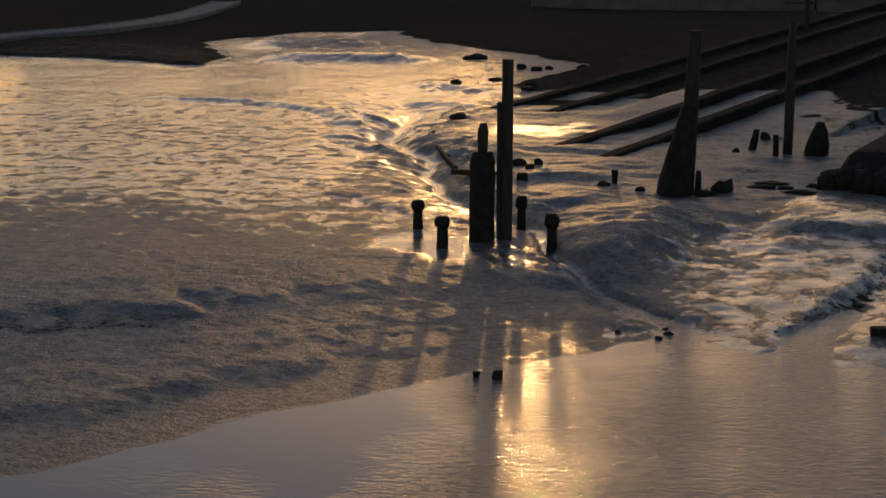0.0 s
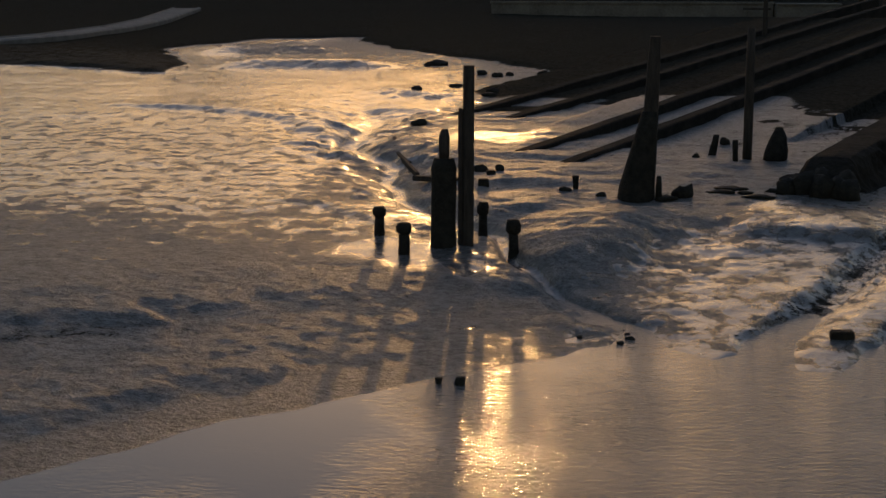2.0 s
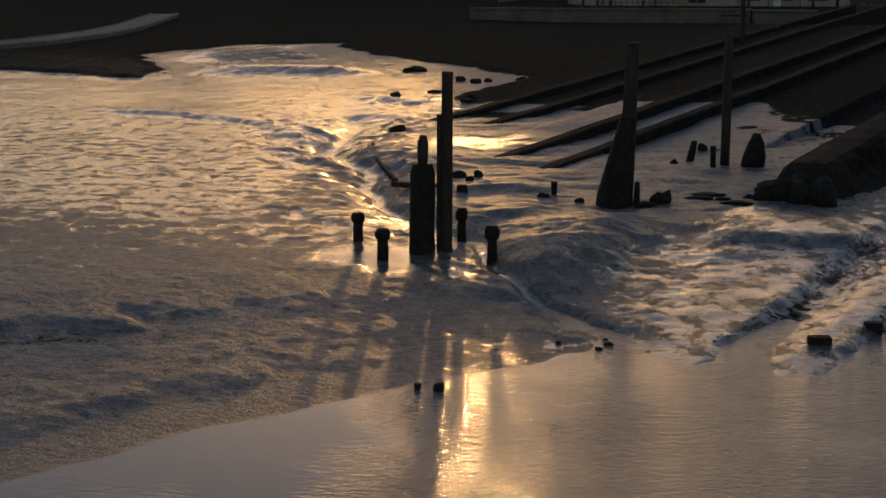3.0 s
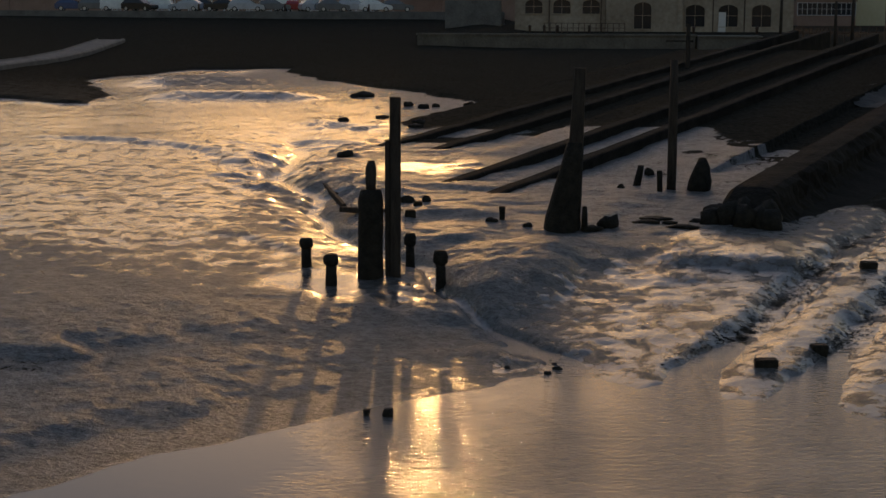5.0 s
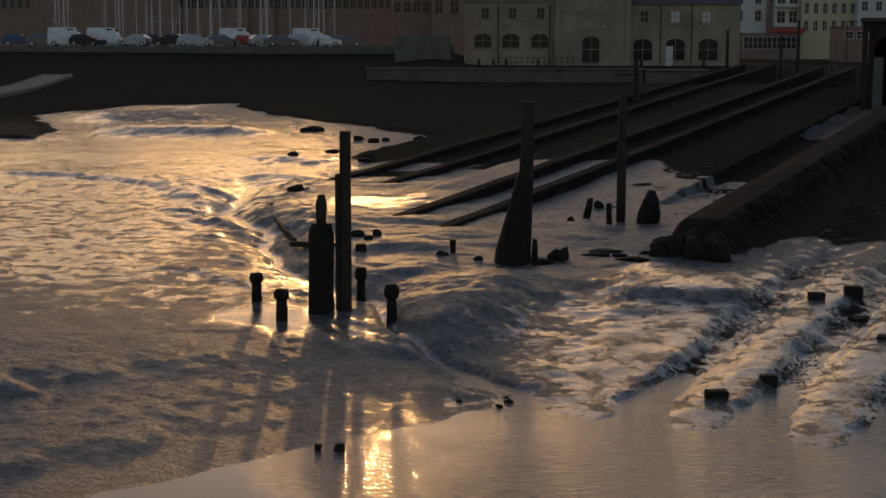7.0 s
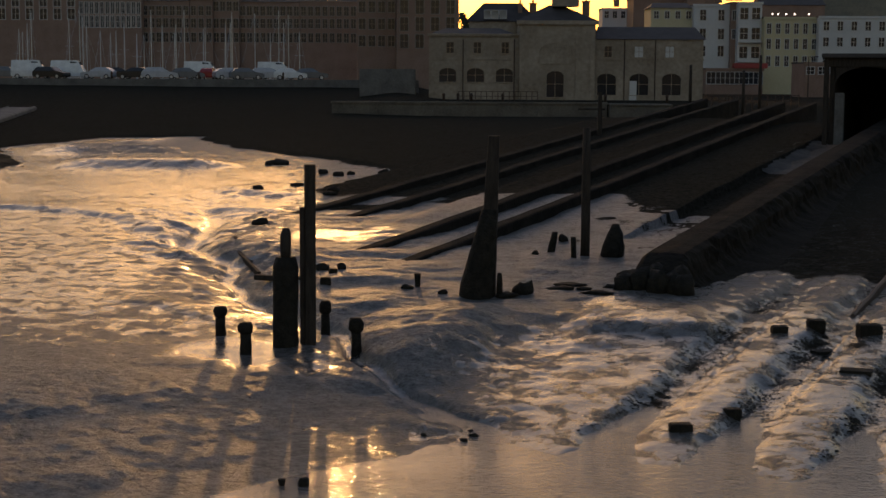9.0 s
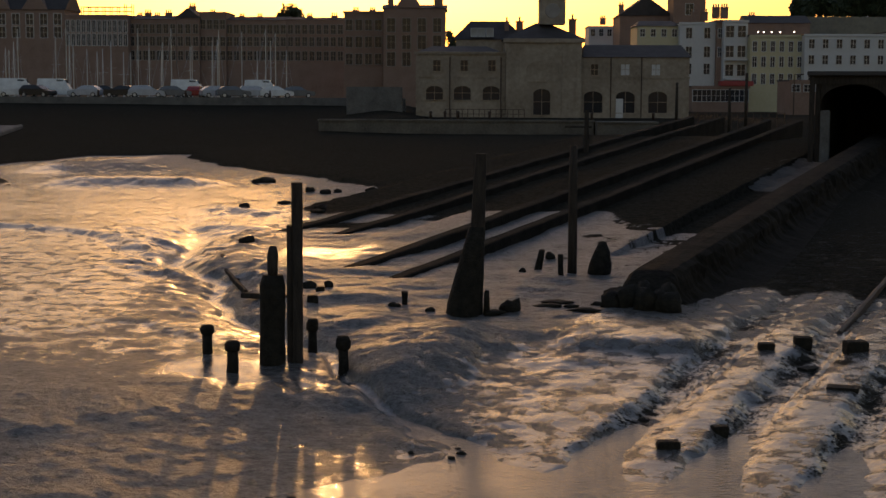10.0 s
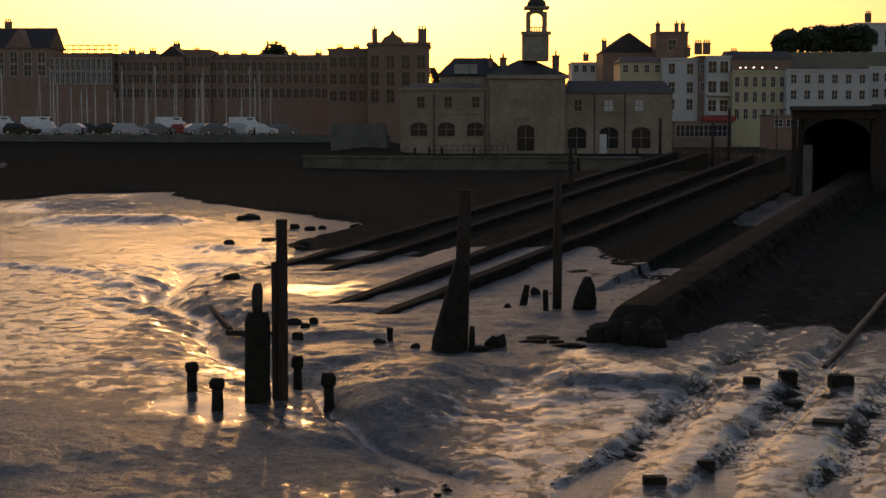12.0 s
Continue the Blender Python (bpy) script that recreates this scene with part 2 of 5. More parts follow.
def beside(x, y, pts):
    """How far points lie beyond a line read as a curve over its own chord, and how far along the chord (0..1)."""
    p = np.array(pts, float)
    c = p[-1] - p[0]
    length = math.hypot(*c)
    c = c / length
    ts, qs = (p - p[0]) @ c, (p - p[0]) @ np.array((-c[1], c[0]))
    t = (x - p[0, 0]) * c[0] + (y - p[0, 1]) * c[1]
    q = -(x - p[0, 0]) * c[1] + (y - p[0, 1]) * c[0]
    w = 0.05 * length
    line = (np.interp(t - w, ts, qs) + 2 * np.interp(t, ts, qs) + np.interp(t + w, ts, qs)) / 4
    return q - line, t / length


def fold(x, y, pts, face, back, height, fray):
    """A lobe of mud: a face that rises away from the line's right side, a crest, and a long back that sinks again."""
    t, along = beside(x, y, pts)
    t = t + fray * fbm(x * 1.6, y * 1.1, 3, 17) + 0.35 * fray * fbm(x * 5.0, y * 4.0, 3, 19)
    ends = smooth(0.0, 0.3, along) * smooth(1.0, 0.7, along)
    return height * ends * smooth(0, face, t) * smooth(face + back, face * 0.8, t)


def pool(x, y, cx, cy, hx, hy):
    """How far inside an uneven pool a point lies."""
    r = np.hypot((x - cx) / hx, (y - cy) / hy) + 0.4 * fbm(x * 1.6, y * 0.9, 4, 27)
    return smooth(1.3, 0.55, r)


FOLDS = []
FOLDS.append(([(-1.3, 26.4), (-0.5, 27.6), (0.25, 29.47), (1.07, 31.56), (1.86, 33.57), (2.8, 35.4)], 1.8, 2.6, 0.38, 0.2))
FOLDS.append(([(-2.5, 29.6), (-1.62, 30.98), (-0.94, 32.3), (0.3, 32.88)], 1.1, 2.2, 0.19, 0.13))
FOLDS.append(([(-1.0, 29.4), (-0.2, 30.3), (0.6, 31.6), (1.2, 33.2)], 0.9, 1.6, 0.09, 0.2))
FOLDS.append(([(-4.2, 37.6), (-3.04, 38.74), (-1.73, 38.96), (-0.6, 38.4)], 0.9, 2.6, 0.16, 0.12))
FOLDS.append(([(-3.0, 32.6), (-2.11, 35.0), (-0.8, 35.63), (0.3, 35.2)], 1.1, 2.6, 0.16, 0.15))
FOLDS.append(([(1.7, 33.1), (3.0, 32.27), (3.53, 32.0), (5.11, 32.02), (6.0, 32.6)], 0.7, 4.5, 0.22, 0.12))
FOLDS.append(([(-2.9, 28.0), (-2.11, 26.75), (-1.25, 26.19), (-0.34, 25.49), (0.1, 25.1)], 0.8, 1.6, 0.13, 0.14))
FOLDS.append(([(-2.2, 25.6), (-1.3, 24.9), (-0.4, 24.5)], 0.6, 1.0, 0.07, 0.12))
FOLDS.append(([(-24.0, 82.0), (-19.67, 84.5), (-15.76, 83.23), (-12.0, 86.27)], 3.2, 11.0, 0.42, 0.3))
FOLDS.append(([(-28.5, 95.6), (-23.87, 99.5), (-17.0, 101.57)], 4.0, 12.0, 0.45, 0.35))
FOLDS.append(([(-24.0, 61.0), (-15.48, 57.33), (-12.38, 53.81), (-10.11, 50.69), (-9.0, 48.4)], 1.0, 5.0, 0.13, 0.25))
FOLDS.append(([(-9.6, 36.2), (-7.49, 35.07), (-6.31, 33.71), (-5.2, 32.2)], 0.35, 2.0, 0.06, 0.12))
FOLDS.append(([(-13.0, 46.0), (-9.5, 45.5), (-7.9, 43.0), (-6.6, 40.4)], 1.6, 4.5, 0.14, 0.4))
FOLDS.append(([(-9.3, 49.2), (-8.2, 46.4), (-6.7, 43.76), (-5.6, 41.5)], 1.3, 4.0, 0.22, 0.2))
FOLDS.append(([(-13.0, 68.8), (-9.37, 63.29), (-6.6, 66.2)], 2.4, 7.0, 0.2, 0.5))
FOLDS.append(([(-9.3, 58.4), (-8.2, 58.8), (-6.0, 60.6)], 1.6, 5.0, 0.12, 0.3))
FOLDS.append(([(-0.6, 42.0), (1.0, 40.6), (2.6, 40.9)], 0.8, 3.0, 0.1, 0.2))
FOLDS.append(([(1.6, 30.4), (2.6, 31.0), (3.4, 30.5)], 0.5, 2.0, 0.05, 0.2))

POOLS = []
POOLS.append((-19.4, 76.0, 2.6, 4.2))
POOLS.append((-8.3, 65.4, 1.7, 2.4))
POOLS.append((-4.7, 51.0, 2.3, 2.3))
POOLS.append((-4.5, 29.9, 1.5, 1.4))
POOLS.append((-3.1, 28.7, 0.45, 0.9))
POOLS.append((3.34, 36.0, 0.6, 1.7))
POOLS.append((7.05, 32.5, 0.45, 0.6))
POOLS.append((-15.6, 43.5, 1.4, 0.9))
POOLS.append((-13.2, 39.8, 1.2, 0.7))


RUTS = (-7.75, -5.8, -3.8, -1.85)


def ground_height(x, y):
    """Height, wetness, weed (with the painted shade of the scarps) and standing film of the harbour bed and the shore
    round it.
    """
    u, v = x * SU[0] + y * SU[1], x * SV[0] + y * SV[1]
    wx, wy = x + 0.2 * fbm(x * 0.5, y * 0.5, 3, 11), y + 0.2 * fbm(x * 0.5, y * 0.5, 3, 23)
    d, s, _ = line_distance(wx, wy, SHORE)
    inland = d * s
    even = 0.05 * np.clip(inland, 0, 11)
    front = 0.034 * np.clip(inland, 0, 2.4) + 0.09 * np.clip(inland - 2.4, 0, 2.4) + 0.05 * np.clip(inland - 4.8, 0, 2.9) + 0.012 * np.clip(inland - 8, 0, 6)
    lean = smooth(-1.3, 0.9, x + 0.15 * (y - 26))
    z = WATER_Z + np.where(inland > 0, front + (even - front) * lean + 0.004 * np.clip(inland - 11, 0, 30), 0.10 * inland)
    z = np.maximum(z, WATER_Z - 1.4)
    # scarp along the upper mud: a soft broken face about a metre wide
    up, along = beside(wx + 0.35 * fbm(x * 1.3, y * 1.3, 4, 5), wy + 0.45 * fbm(x * 1.1, y * 1.1, 4, 6), SCARP)
    up = up + 0.16 * fbm(x * 3.1, y * 3.1, 3, 12)
    tail = smooth(1.0, 0.8, along)
    # shade of the scarp's camera-facing side, painted as a broken dark line at its foot
    scarp_shade = np.exp(-((up - 0.05) / 0.28) ** 2) * tail * smooth(-0.1, 0.5, fbm(x * 0.5, y * 0.5, 2, 8) + 0.35)
    z = z + 0.13 * tail * smooth(9, 3, up) * smooth(-0.1, 1.0, up)
    step, along = beside(wx + 0.2 * fbm(x * 0.7, y * 0.7, 3, 7), wy + 0.2 * fbm(x * 0.8, y * 0.8, 3, 9), TERRACE)
    step = step + 0.14 * fbm(x * 2.1, y * 2.6, 3, 14)
    z = z + 0.07 * smooth(1.0, 0.85, along) * smooth(3.4, 1, step) * smooth(-0.15, 0.6, step)
    # the lower terrace step gets the same painted shade, at half strength
    scarp_shade = np.maximum(scarp_shade, 0.5 * np.exp(-((step - 0.05) / 0.2) ** 2) * smooth(1.0, 0.6, along) * smooth(-0.2, 0.4, fbm(x * 0.7, y * 0.7, 3, 16) + 0.1))
    # lobes and folds draining to the creek
    region = smooth(3, 8, inland) * smooth(120, 70, y)
    east = smooth(-4, 0, x + 0.12 * (y - 28))
    west_flat = smooth(1, -5, x + 0.12 * (y - 28)) * region
    folds = fbm(x * 0.45 + 0.2 * y, y * 1.15 - 0.2 * x, 4, 35)
    z = z + region * 0.025 * fbm((u * 0.9 + v * 0.3) * 0.2, v * 0.16, 2, 31)
    for pts, face, back, height, fray in FOLDS:
        z = z + fold(wx, wy, pts, face, back, height, fray)
    z = z + region * east * 0.06 * folds * smooth(-8.5, -11, v)
    rill = fbm(x * 1.1 + 0.5 * y, y * 0.35 - 0.2 * x, 3, 37)
    z = z + west_flat * (0.012 * rill + 0.016 * fbm(x * 0.35, y * 0.3, 3, 33) + 0.008 * fbm(x * 1.9, y * 1.2, 3, 34)) * smooth(27, 33, y)
    wetpool = np.zeros(x.shape)
    for cx_, cy_, hx_, hy_ in POOLS:
        wetpool = np.maximum(wetpool, pool(x, y, cx_, cy_, hx_, hy_))
    # creek: a narrow thread between soft flanks cut by rills
    d, s, along = line_distance(x + 0.12 * fbm(x * 0.6, y * 0.6, 3, 41), y + 0.18 * fbm(x * 0.5, y * 0.5, 3, 43), CREEK)
    reach = smooth(1.02, 0.85, along)
    wide = 0.85 + 2.1 * along
    gully = fbm(x * 0.9 + 0.4 * y, y * 0.9, 4, 51)
    flank = np.clip(1 - d / (wide * (1 + 0.4 * gully)), 0, 1)
    z = z - reach * smooth(-0.02, 0.12, along) * ((0.25 + 0.12 * along) * flank ** 1.4 + 0.10 * smooth(0.30 + 0.25 * along, 0.12 + 0.12 * along, d))
    thread = reach * smooth(0.17 + 0.16 * along, 0.10 + 0.10 * along, d)
    # cart ways of the near slipway: each drops from the bar on its left and rises slowly to the next
    bed = smooth(19.5, 25, u) * smooth(52, 44, u)
    rut, strand, groove = np.zeros(x.shape), np.zeros(x.shape), np.zeros(x.shape)
    wander = 0.14 * fbm(u * 0.5, v * 0.25, 3, 61) + 0.05 * fbm(u * 2.2, v * 2.2, 3, 62)
    for vv in RUTS:
        q = v - vv + wander
        rut = np.maximum(rut, smooth(-0.42, 0.02, q) * smooth(1.15, 0.1, q))
        strand = np.maximum(strand, np.exp(-((q - 0.0) / 0.26) ** 2))
        for off in (0.42, 0.70):
            groove = np.maximum(groove, np.exp(-((v - vv - off + 0.2 * wander) / 0.055) ** 2))
    z = z - 0.2 * bed * rut - 0.06 * bed * groove * smooth(25, 31, u)
    # fine lumps
    crease = 1 - np.abs(value_noise(x * 0.9 + 0.3 * folds, y * 1.5 + 0.3 * folds, 73)) * 2
    z = z + ((0.009 + 0.008 * east) * fbm(x * 1.4, y * 1.9, 5, 71) + 0.007 * crease * (0.4 + 0.6 * east)) * smooth(0.1, 2.2, inland) * (1 - 0.75 * wetpool) * (1 - 0.6 * bed)
    z = z + 0.011 * fbm(x * 3.6, y * 4.2, 4, 75) * smooth(90, 50, y) * smooth(0.1, 1.8, inland) * (1 - 0.6 * bed * smooth(-9.5, -8.5, v)) * (1 - 0.85 * wetpool)
    # shore bank up to the quay: a weedy beach, then a steep revetment; the west quay is higher
    bx, by = x + 1.2 * fbm(x * 0.12, y * 0.12, 3, 81), y + 1.5 * fbm(x * 0.15, y * 0.15, 4, 83)
    d, _, _ = line_distance(bx, by, BANK)
    beach = np.where(inside(bx, by, BANK + [(6000, 60), (6000, 6000), (-6000, 6000), (-6000, 70)]), d, -d)
    west = smooth(-2, -16, x)
    top = 2.6 + 2.0 * west
    wall = (1 - smooth(19, 20, x)) * smooth(150.2, 150.8, y) * (1 - west) + smooth(19, 20, x) * smooth(132, 146, y - 0.15 * x) + west * smooth(176, 182, y)
    rise = (0.03 + 0.014 * west) * np.clip(beach, 0, 30 + 40 * west) + 0.2 * smooth(0, 1.0, beach)
    shore = np.minimum(np.maximum(z, 0.0) + rise + (top - 1.1 - 0.5 * west) * wall, top)
    z = np.where(beach > 0, np.maximum(shore, z), z)
    # inner basin of the marina behind the west quay
    z = np.where((y > 208) & (y < 290) & (x < -14), 1.5, z)
    # slip beds rise from the mud
    start = np.where(v < -24, 51.0, np.where(v < -15, 43.0, 49.0))
    bedz = np.clip((u - start) * GRADE - 0.12, -9, 2.6)
    bedz = bedz + 0.03 * fbm(x * 0.8, y * 0.8, 4, 99)
    z = np.where((v < -10.4) & (v > -33) & (u < 100), np.maximum(np.minimum(z, np.maximum(bedz, 0.05) + 0.1 + 2 * smooth(50, 40, u)), bedz), z)
    deck = (u - 41.5) * GRADE + 0.02
    on = smooth(-10.2, -9.9, v)
    z = np.maximum(z, np.where(on > 0.5, np.minimum(deck, 2.6), -9))
    slips = (v < -10.2) & (v > -33)
    blot = fbm(x * 2.6, y * 1.9, 4, 98)
    weed = smooth(-0.2, 0.8, beach) + slips * smooth(54, 59, u + 4.0 * fbm(x * 0.2, y * 0.2, 4, 95) - 3 * smooth(-17, -13, v))
    weed = weed + slips * smooth(44, 52, u) * smooth(-18, -15, v) * smooth(0.0, 0.6, fbm(x * 0.9, y * 0.7, 4, 97)) + 0.5 * slips * smooth(41, 47, u) * smooth(-19, -16, v) * smooth(0.0, 0.6, blot)
    weed = weed + slips * smooth(55, 60, u) * smooth(-18, -15, v)
    # weed on the deck, plus the scarps' painted shade in the same dark colour
    weed = weed + 0.66 * on * smooth(40.5, 42.5, u) + 0.5 * scarp_shade
    weed = weed + bed * strand * np.clip(0.32 + 0.3 * fbm(x * 1.7, y * 1.7, 4, 91) + 0.12 * smooth(34, 24, u), 0, 0.5)
    weed = weed + 0.5 * np.exp(-((x - 7.9) / 0.85) ** 2 - ((y - 30.2) / 1.9) ** 2) * smooth(-0.5, 0.5, blot + 0.25) + 0.5 * np.exp(-((x - 7.0) / 0.8) ** 2 - ((y - 32.6) / 0.8) ** 2)
    weed = weed + 0.32 * smooth(0.25, 0.9, fbm(x * 1.1, y * 0.8, 4, 92)) * smooth(-9.6, -8.4, v) * bed
    weed = weed * (1 - 0.9 * wetpool * (y < 60))
    wet = np.maximum(thread, 0.25 * smooth(0.2, 0.05, inland) * smooth(-0.5, 0, inland))
    wet = np.maximum(wet, smooth(-5, -3.5, beach) * smooth(0, -0.5, beach) * smooth(-23, -27, x))
    wet = np.maximum(wet, wetpool * (1.0 - 0.45 * smooth(40, 48, y) * smooth(-14, -11, x)))
    film = 0.05 - 0.25 * smooth(5.4, 3.6, inland) * smooth(1.0, -0.4, x) - 0.2 * slips * smooth(40, 44, u) * smooth(-19, -16, v) - 0.12 * east * smooth(-9, -12, v) - 0.25 * smooth(-9.5, -7.5, x) * smooth(33, 38, y) * smooth(62, 56, y) + 0.66 * west_flat * smooth(25, 37, y + 1.5 * fbm(x * 0.35, y * 0.35, 3, 36)) + 0.68 * smooth(17, 21.5, u) * smooth(60, 50, u) * smooth(-14, -11, v) + 0.2 * smooth(45, 70, y)
    return z, wet, np.clip(weed, 0, 1), film


def build_ground():
    ys = [-4000, -600, -100, -20, 0, 6]
    y = 11.0
    while y < 160:
        ys.append(y)
        y *= 1.0034
    ys += [170, 190, 230, 300, 450, 800, 2000, 4900]
    fine = np.arange(-0.46, 0.4601, 0.0019)
    a = np.concatenate([[-400, -60, -12, -4, -1.8, -1.0, -0.7, -0.55], fine, [0.55, 0.7, 1.0, 1.8, 4, 12, 60, 400]])
    Y, A = np.meshgrid(np.array(ys), a, indexing="ij")
    X = A * (np.clip(Y, 8, 170) + 4)
    Z, wet, weed, film = ground_height(X, Y)
    far = (np.abs(A) > 0.6) | (Y > 165)
    rows, cols = X.shape
    co = np.stack([X, Y, Z], -1).reshape(-1, 3)
    i = np.arange(rows * cols).reshape(rows, cols)
    quads = np.stack([i[:-1, :-1], i[:-1, 1:], i[1:, 1:], i[1:, :-1]], -1).reshape(-1, 4)
    me = bpy.data.meshes.new("ground")
    me.vertices.add(len(co))
    me.vertices.foreach_set("co", co.ravel())
    me.loops.add(quads.size)
    me.loops.foreach_set("vertex_index", quads.ravel())
    me.polygons.add(len(quads))
    me.polygons.foreach_set("loop_start", np.arange(0, quads.size, 4))
    me.polygons.foreach_set("use_smooth", np.ones(len(quads), bool))
    me.update()
    for name, values in (("wet", wet), ("weed", weed), ("film", film)):
        layer = me.attributes.new(name, "FLOAT", "POINT")
        layer.data.foreach_set("value", values.ravel().astype(np.float32))
    me.materials.append(MUD)
    ob = new("ground", me)
    return tagged(ob, "wet tidal mud of the drained harbour with creek and weedy shore", "ground", kind="structure")


build_ground()
bm = box(-60, 60, -3, 40, WATER_Z - 0.02, WATER_Z)
tagged(part("water", bm, WATER), "shallow grey pool of harbour water at the mud's edge", "water", kind="structure")


# ---- timber posts in the mud ----
def mud_z(x, y):
    return float(ground_height(np.array([x], float), np.array([y], float))[0][0])


def short_post(x, y, height, r, seed, lean=(0, 0), sink=0.0):
    t = thing("mooring_post", (x, y, mud_z(x, y) - 0.05 - sink), seed * 40, "short dark timber post with a weed-covered cap in wet mud", "post", "short posts round the pile")
    part("shaft", lathe([(-0.3, r), (0.05, r * 1.02), (height * 0.35, r * 0.92), (height * 0.72, r * 0.88)], 12, 0.07, seed, lean), WEED, t, smooth=True)
    part("cap", lathe([(height * 0.70, r * 0.85), (height * 0.76, r * 1.22), (height * 0.93, r * 1.28), (height + 0.03, r * 0.95)], 12, 0.1, seed + 9, lean), WEED, t, smooth=True)


short_post(-5.35, 31.57, 0.64, 0.115, 1)
short_post(-4.55, 29.83, 0.66, 0.125, 2, (0.03, 0))
short_post(-3.15, 32.15, 0.86, 0.105, 3, sink=0.08)
short_post(-2.35, 30.54, 0.90, 0.12, 4, (0.02, 0), 0.12)

px, py = -3.35, 30.86
pile = thing("tall_pile", (px, py, mud_z(px, py) - 0.03), 4, "tall dark square timber pile standing in wet mud", "pile")
part("shaft", lathe([(-0.4, 0.125), (1.4, 0.122), (2.8, 0.118), (3.78, 0.115)], 16, 0.02, 5, (0.004, 0), square=0.9), TIMBER, pile)
part("batten", box(-0.20, -0.11, -0.1, 0.1, -0.3, 2.9, bevel=0.012), TIMBER, pile, "narrower timber bolted along the pile")

sx, sy = -3.84, 30.67
stub = thing("broken_pile", (sx, sy, mud_z(sx, sy)), 0, "thick weed-crusted broken pile in wet mud", "pile")
part("trunk", lathe([(-0.4, 0.28), (0.1, 0.275), (0.6, 0.26), (1.2, 0.265), (1.65, 0.26), (1.86, 0.2)], 18, 0.05, 6, (0.008, 0)), WEED, stub, smooth=True)
part("core", lathe([(1.8, 0.1), (2.05, 0.115), (2.3, 0.11), (2.46, 0.07)], 12, 0.08, 7, (0.008, 0)), TIMBER, stub, smooth=True)

# ---- slipways ----
def slip_beam(name, u0, u1, v, width, z0, grade, sink, mat, label, category, group="", nose=0.0):
    """A long sloping beam along a slipway; its top rises by grade."""
    bm = bmesh.new()
    n = 40
    rnd = random.Random(int(v * 100) % 977)
    rows = []
    for i in range(n + 1):
        u = u0 + (u1 - u0) * i / n
        zt = z0 + (u - u0) * grade + rnd.uniform(-0.02, 0.02) - nose * (0.75 if i == 0 else 0.3 if i == 1 else 0.06 if i == 2 else 0)
        half = width / 2 * (1 + rnd.uniform(-0.05, 0.05))
        ring = []
        for dv, z in ((-half, zt - sink), (-half, zt - 0.04), (-half + 0.05, zt), (half - 0.05, zt), (half, zt - 0.04), (half, zt - sink)):
            ring.append(bm.verts.new((*slip_xy(u, v + dv), z)))
        rows.append(ring)
    for a, b in zip(rows, rows[1:]):
        for k in range(5):
            bm.faces.new((a[k], a[k + 1], b[k + 1], b[k]))
        bm.faces.new((a[5], a[0], b[0], b[5]))
    bm.faces.new(rows[0])
    bm.faces.new(rows[-1][::-1])
    bmesh.ops.recalc_face_normals(bm, faces=bm.faces)
    ob = part(name, bm, mat)
    return tagged(ob, label, category, group)


def slip_deck(u0, u1, v0, v1, z0, label):
    bm = bmesh.new()
    n, rows = 40, []
    for i in range(n + 1):
        u = u0 + (u1 - u0) * i / n
        z = z0 + (u - u0) * GRADE
        rows.append([bm.verts.new((*slip_xy(u, v), zz)) for v, zz in ((v0, z - 1.5), (v0, z), ((v0 + v1) / 2, z + 0.03), (v1, z), (v1, z - 1.5))])
    for a, b in zip(rows, rows[1:]):
        for k in range(4):
            bm.faces.new((a[k], a[k + 1], b[k + 1], b[k]))
    bm.faces.new(rows[0])
    bm.faces.new(rows[-1][::-1])
    bmesh.ops.recalc_face_normals(bm, faces=bm.faces)
    return tagged(part("slipway_deck", bm, WEEDY), label, "slipway", "slipway decks", "structure")


for u0, v, g in ((49.5, -29.2, "far"), (49.0, -26.7, "far"), (39.8, -21.3, "middle"), (39.4, -19.1, "middle")):
    slip_beam("slip_rail_beam", u0, u0 + 64, v, 0.5, 0.05, GRADE, 1.2, WEEDY, "long dark sloping slipway beam rising out of the mud", "slipway beam", "slipway beams")


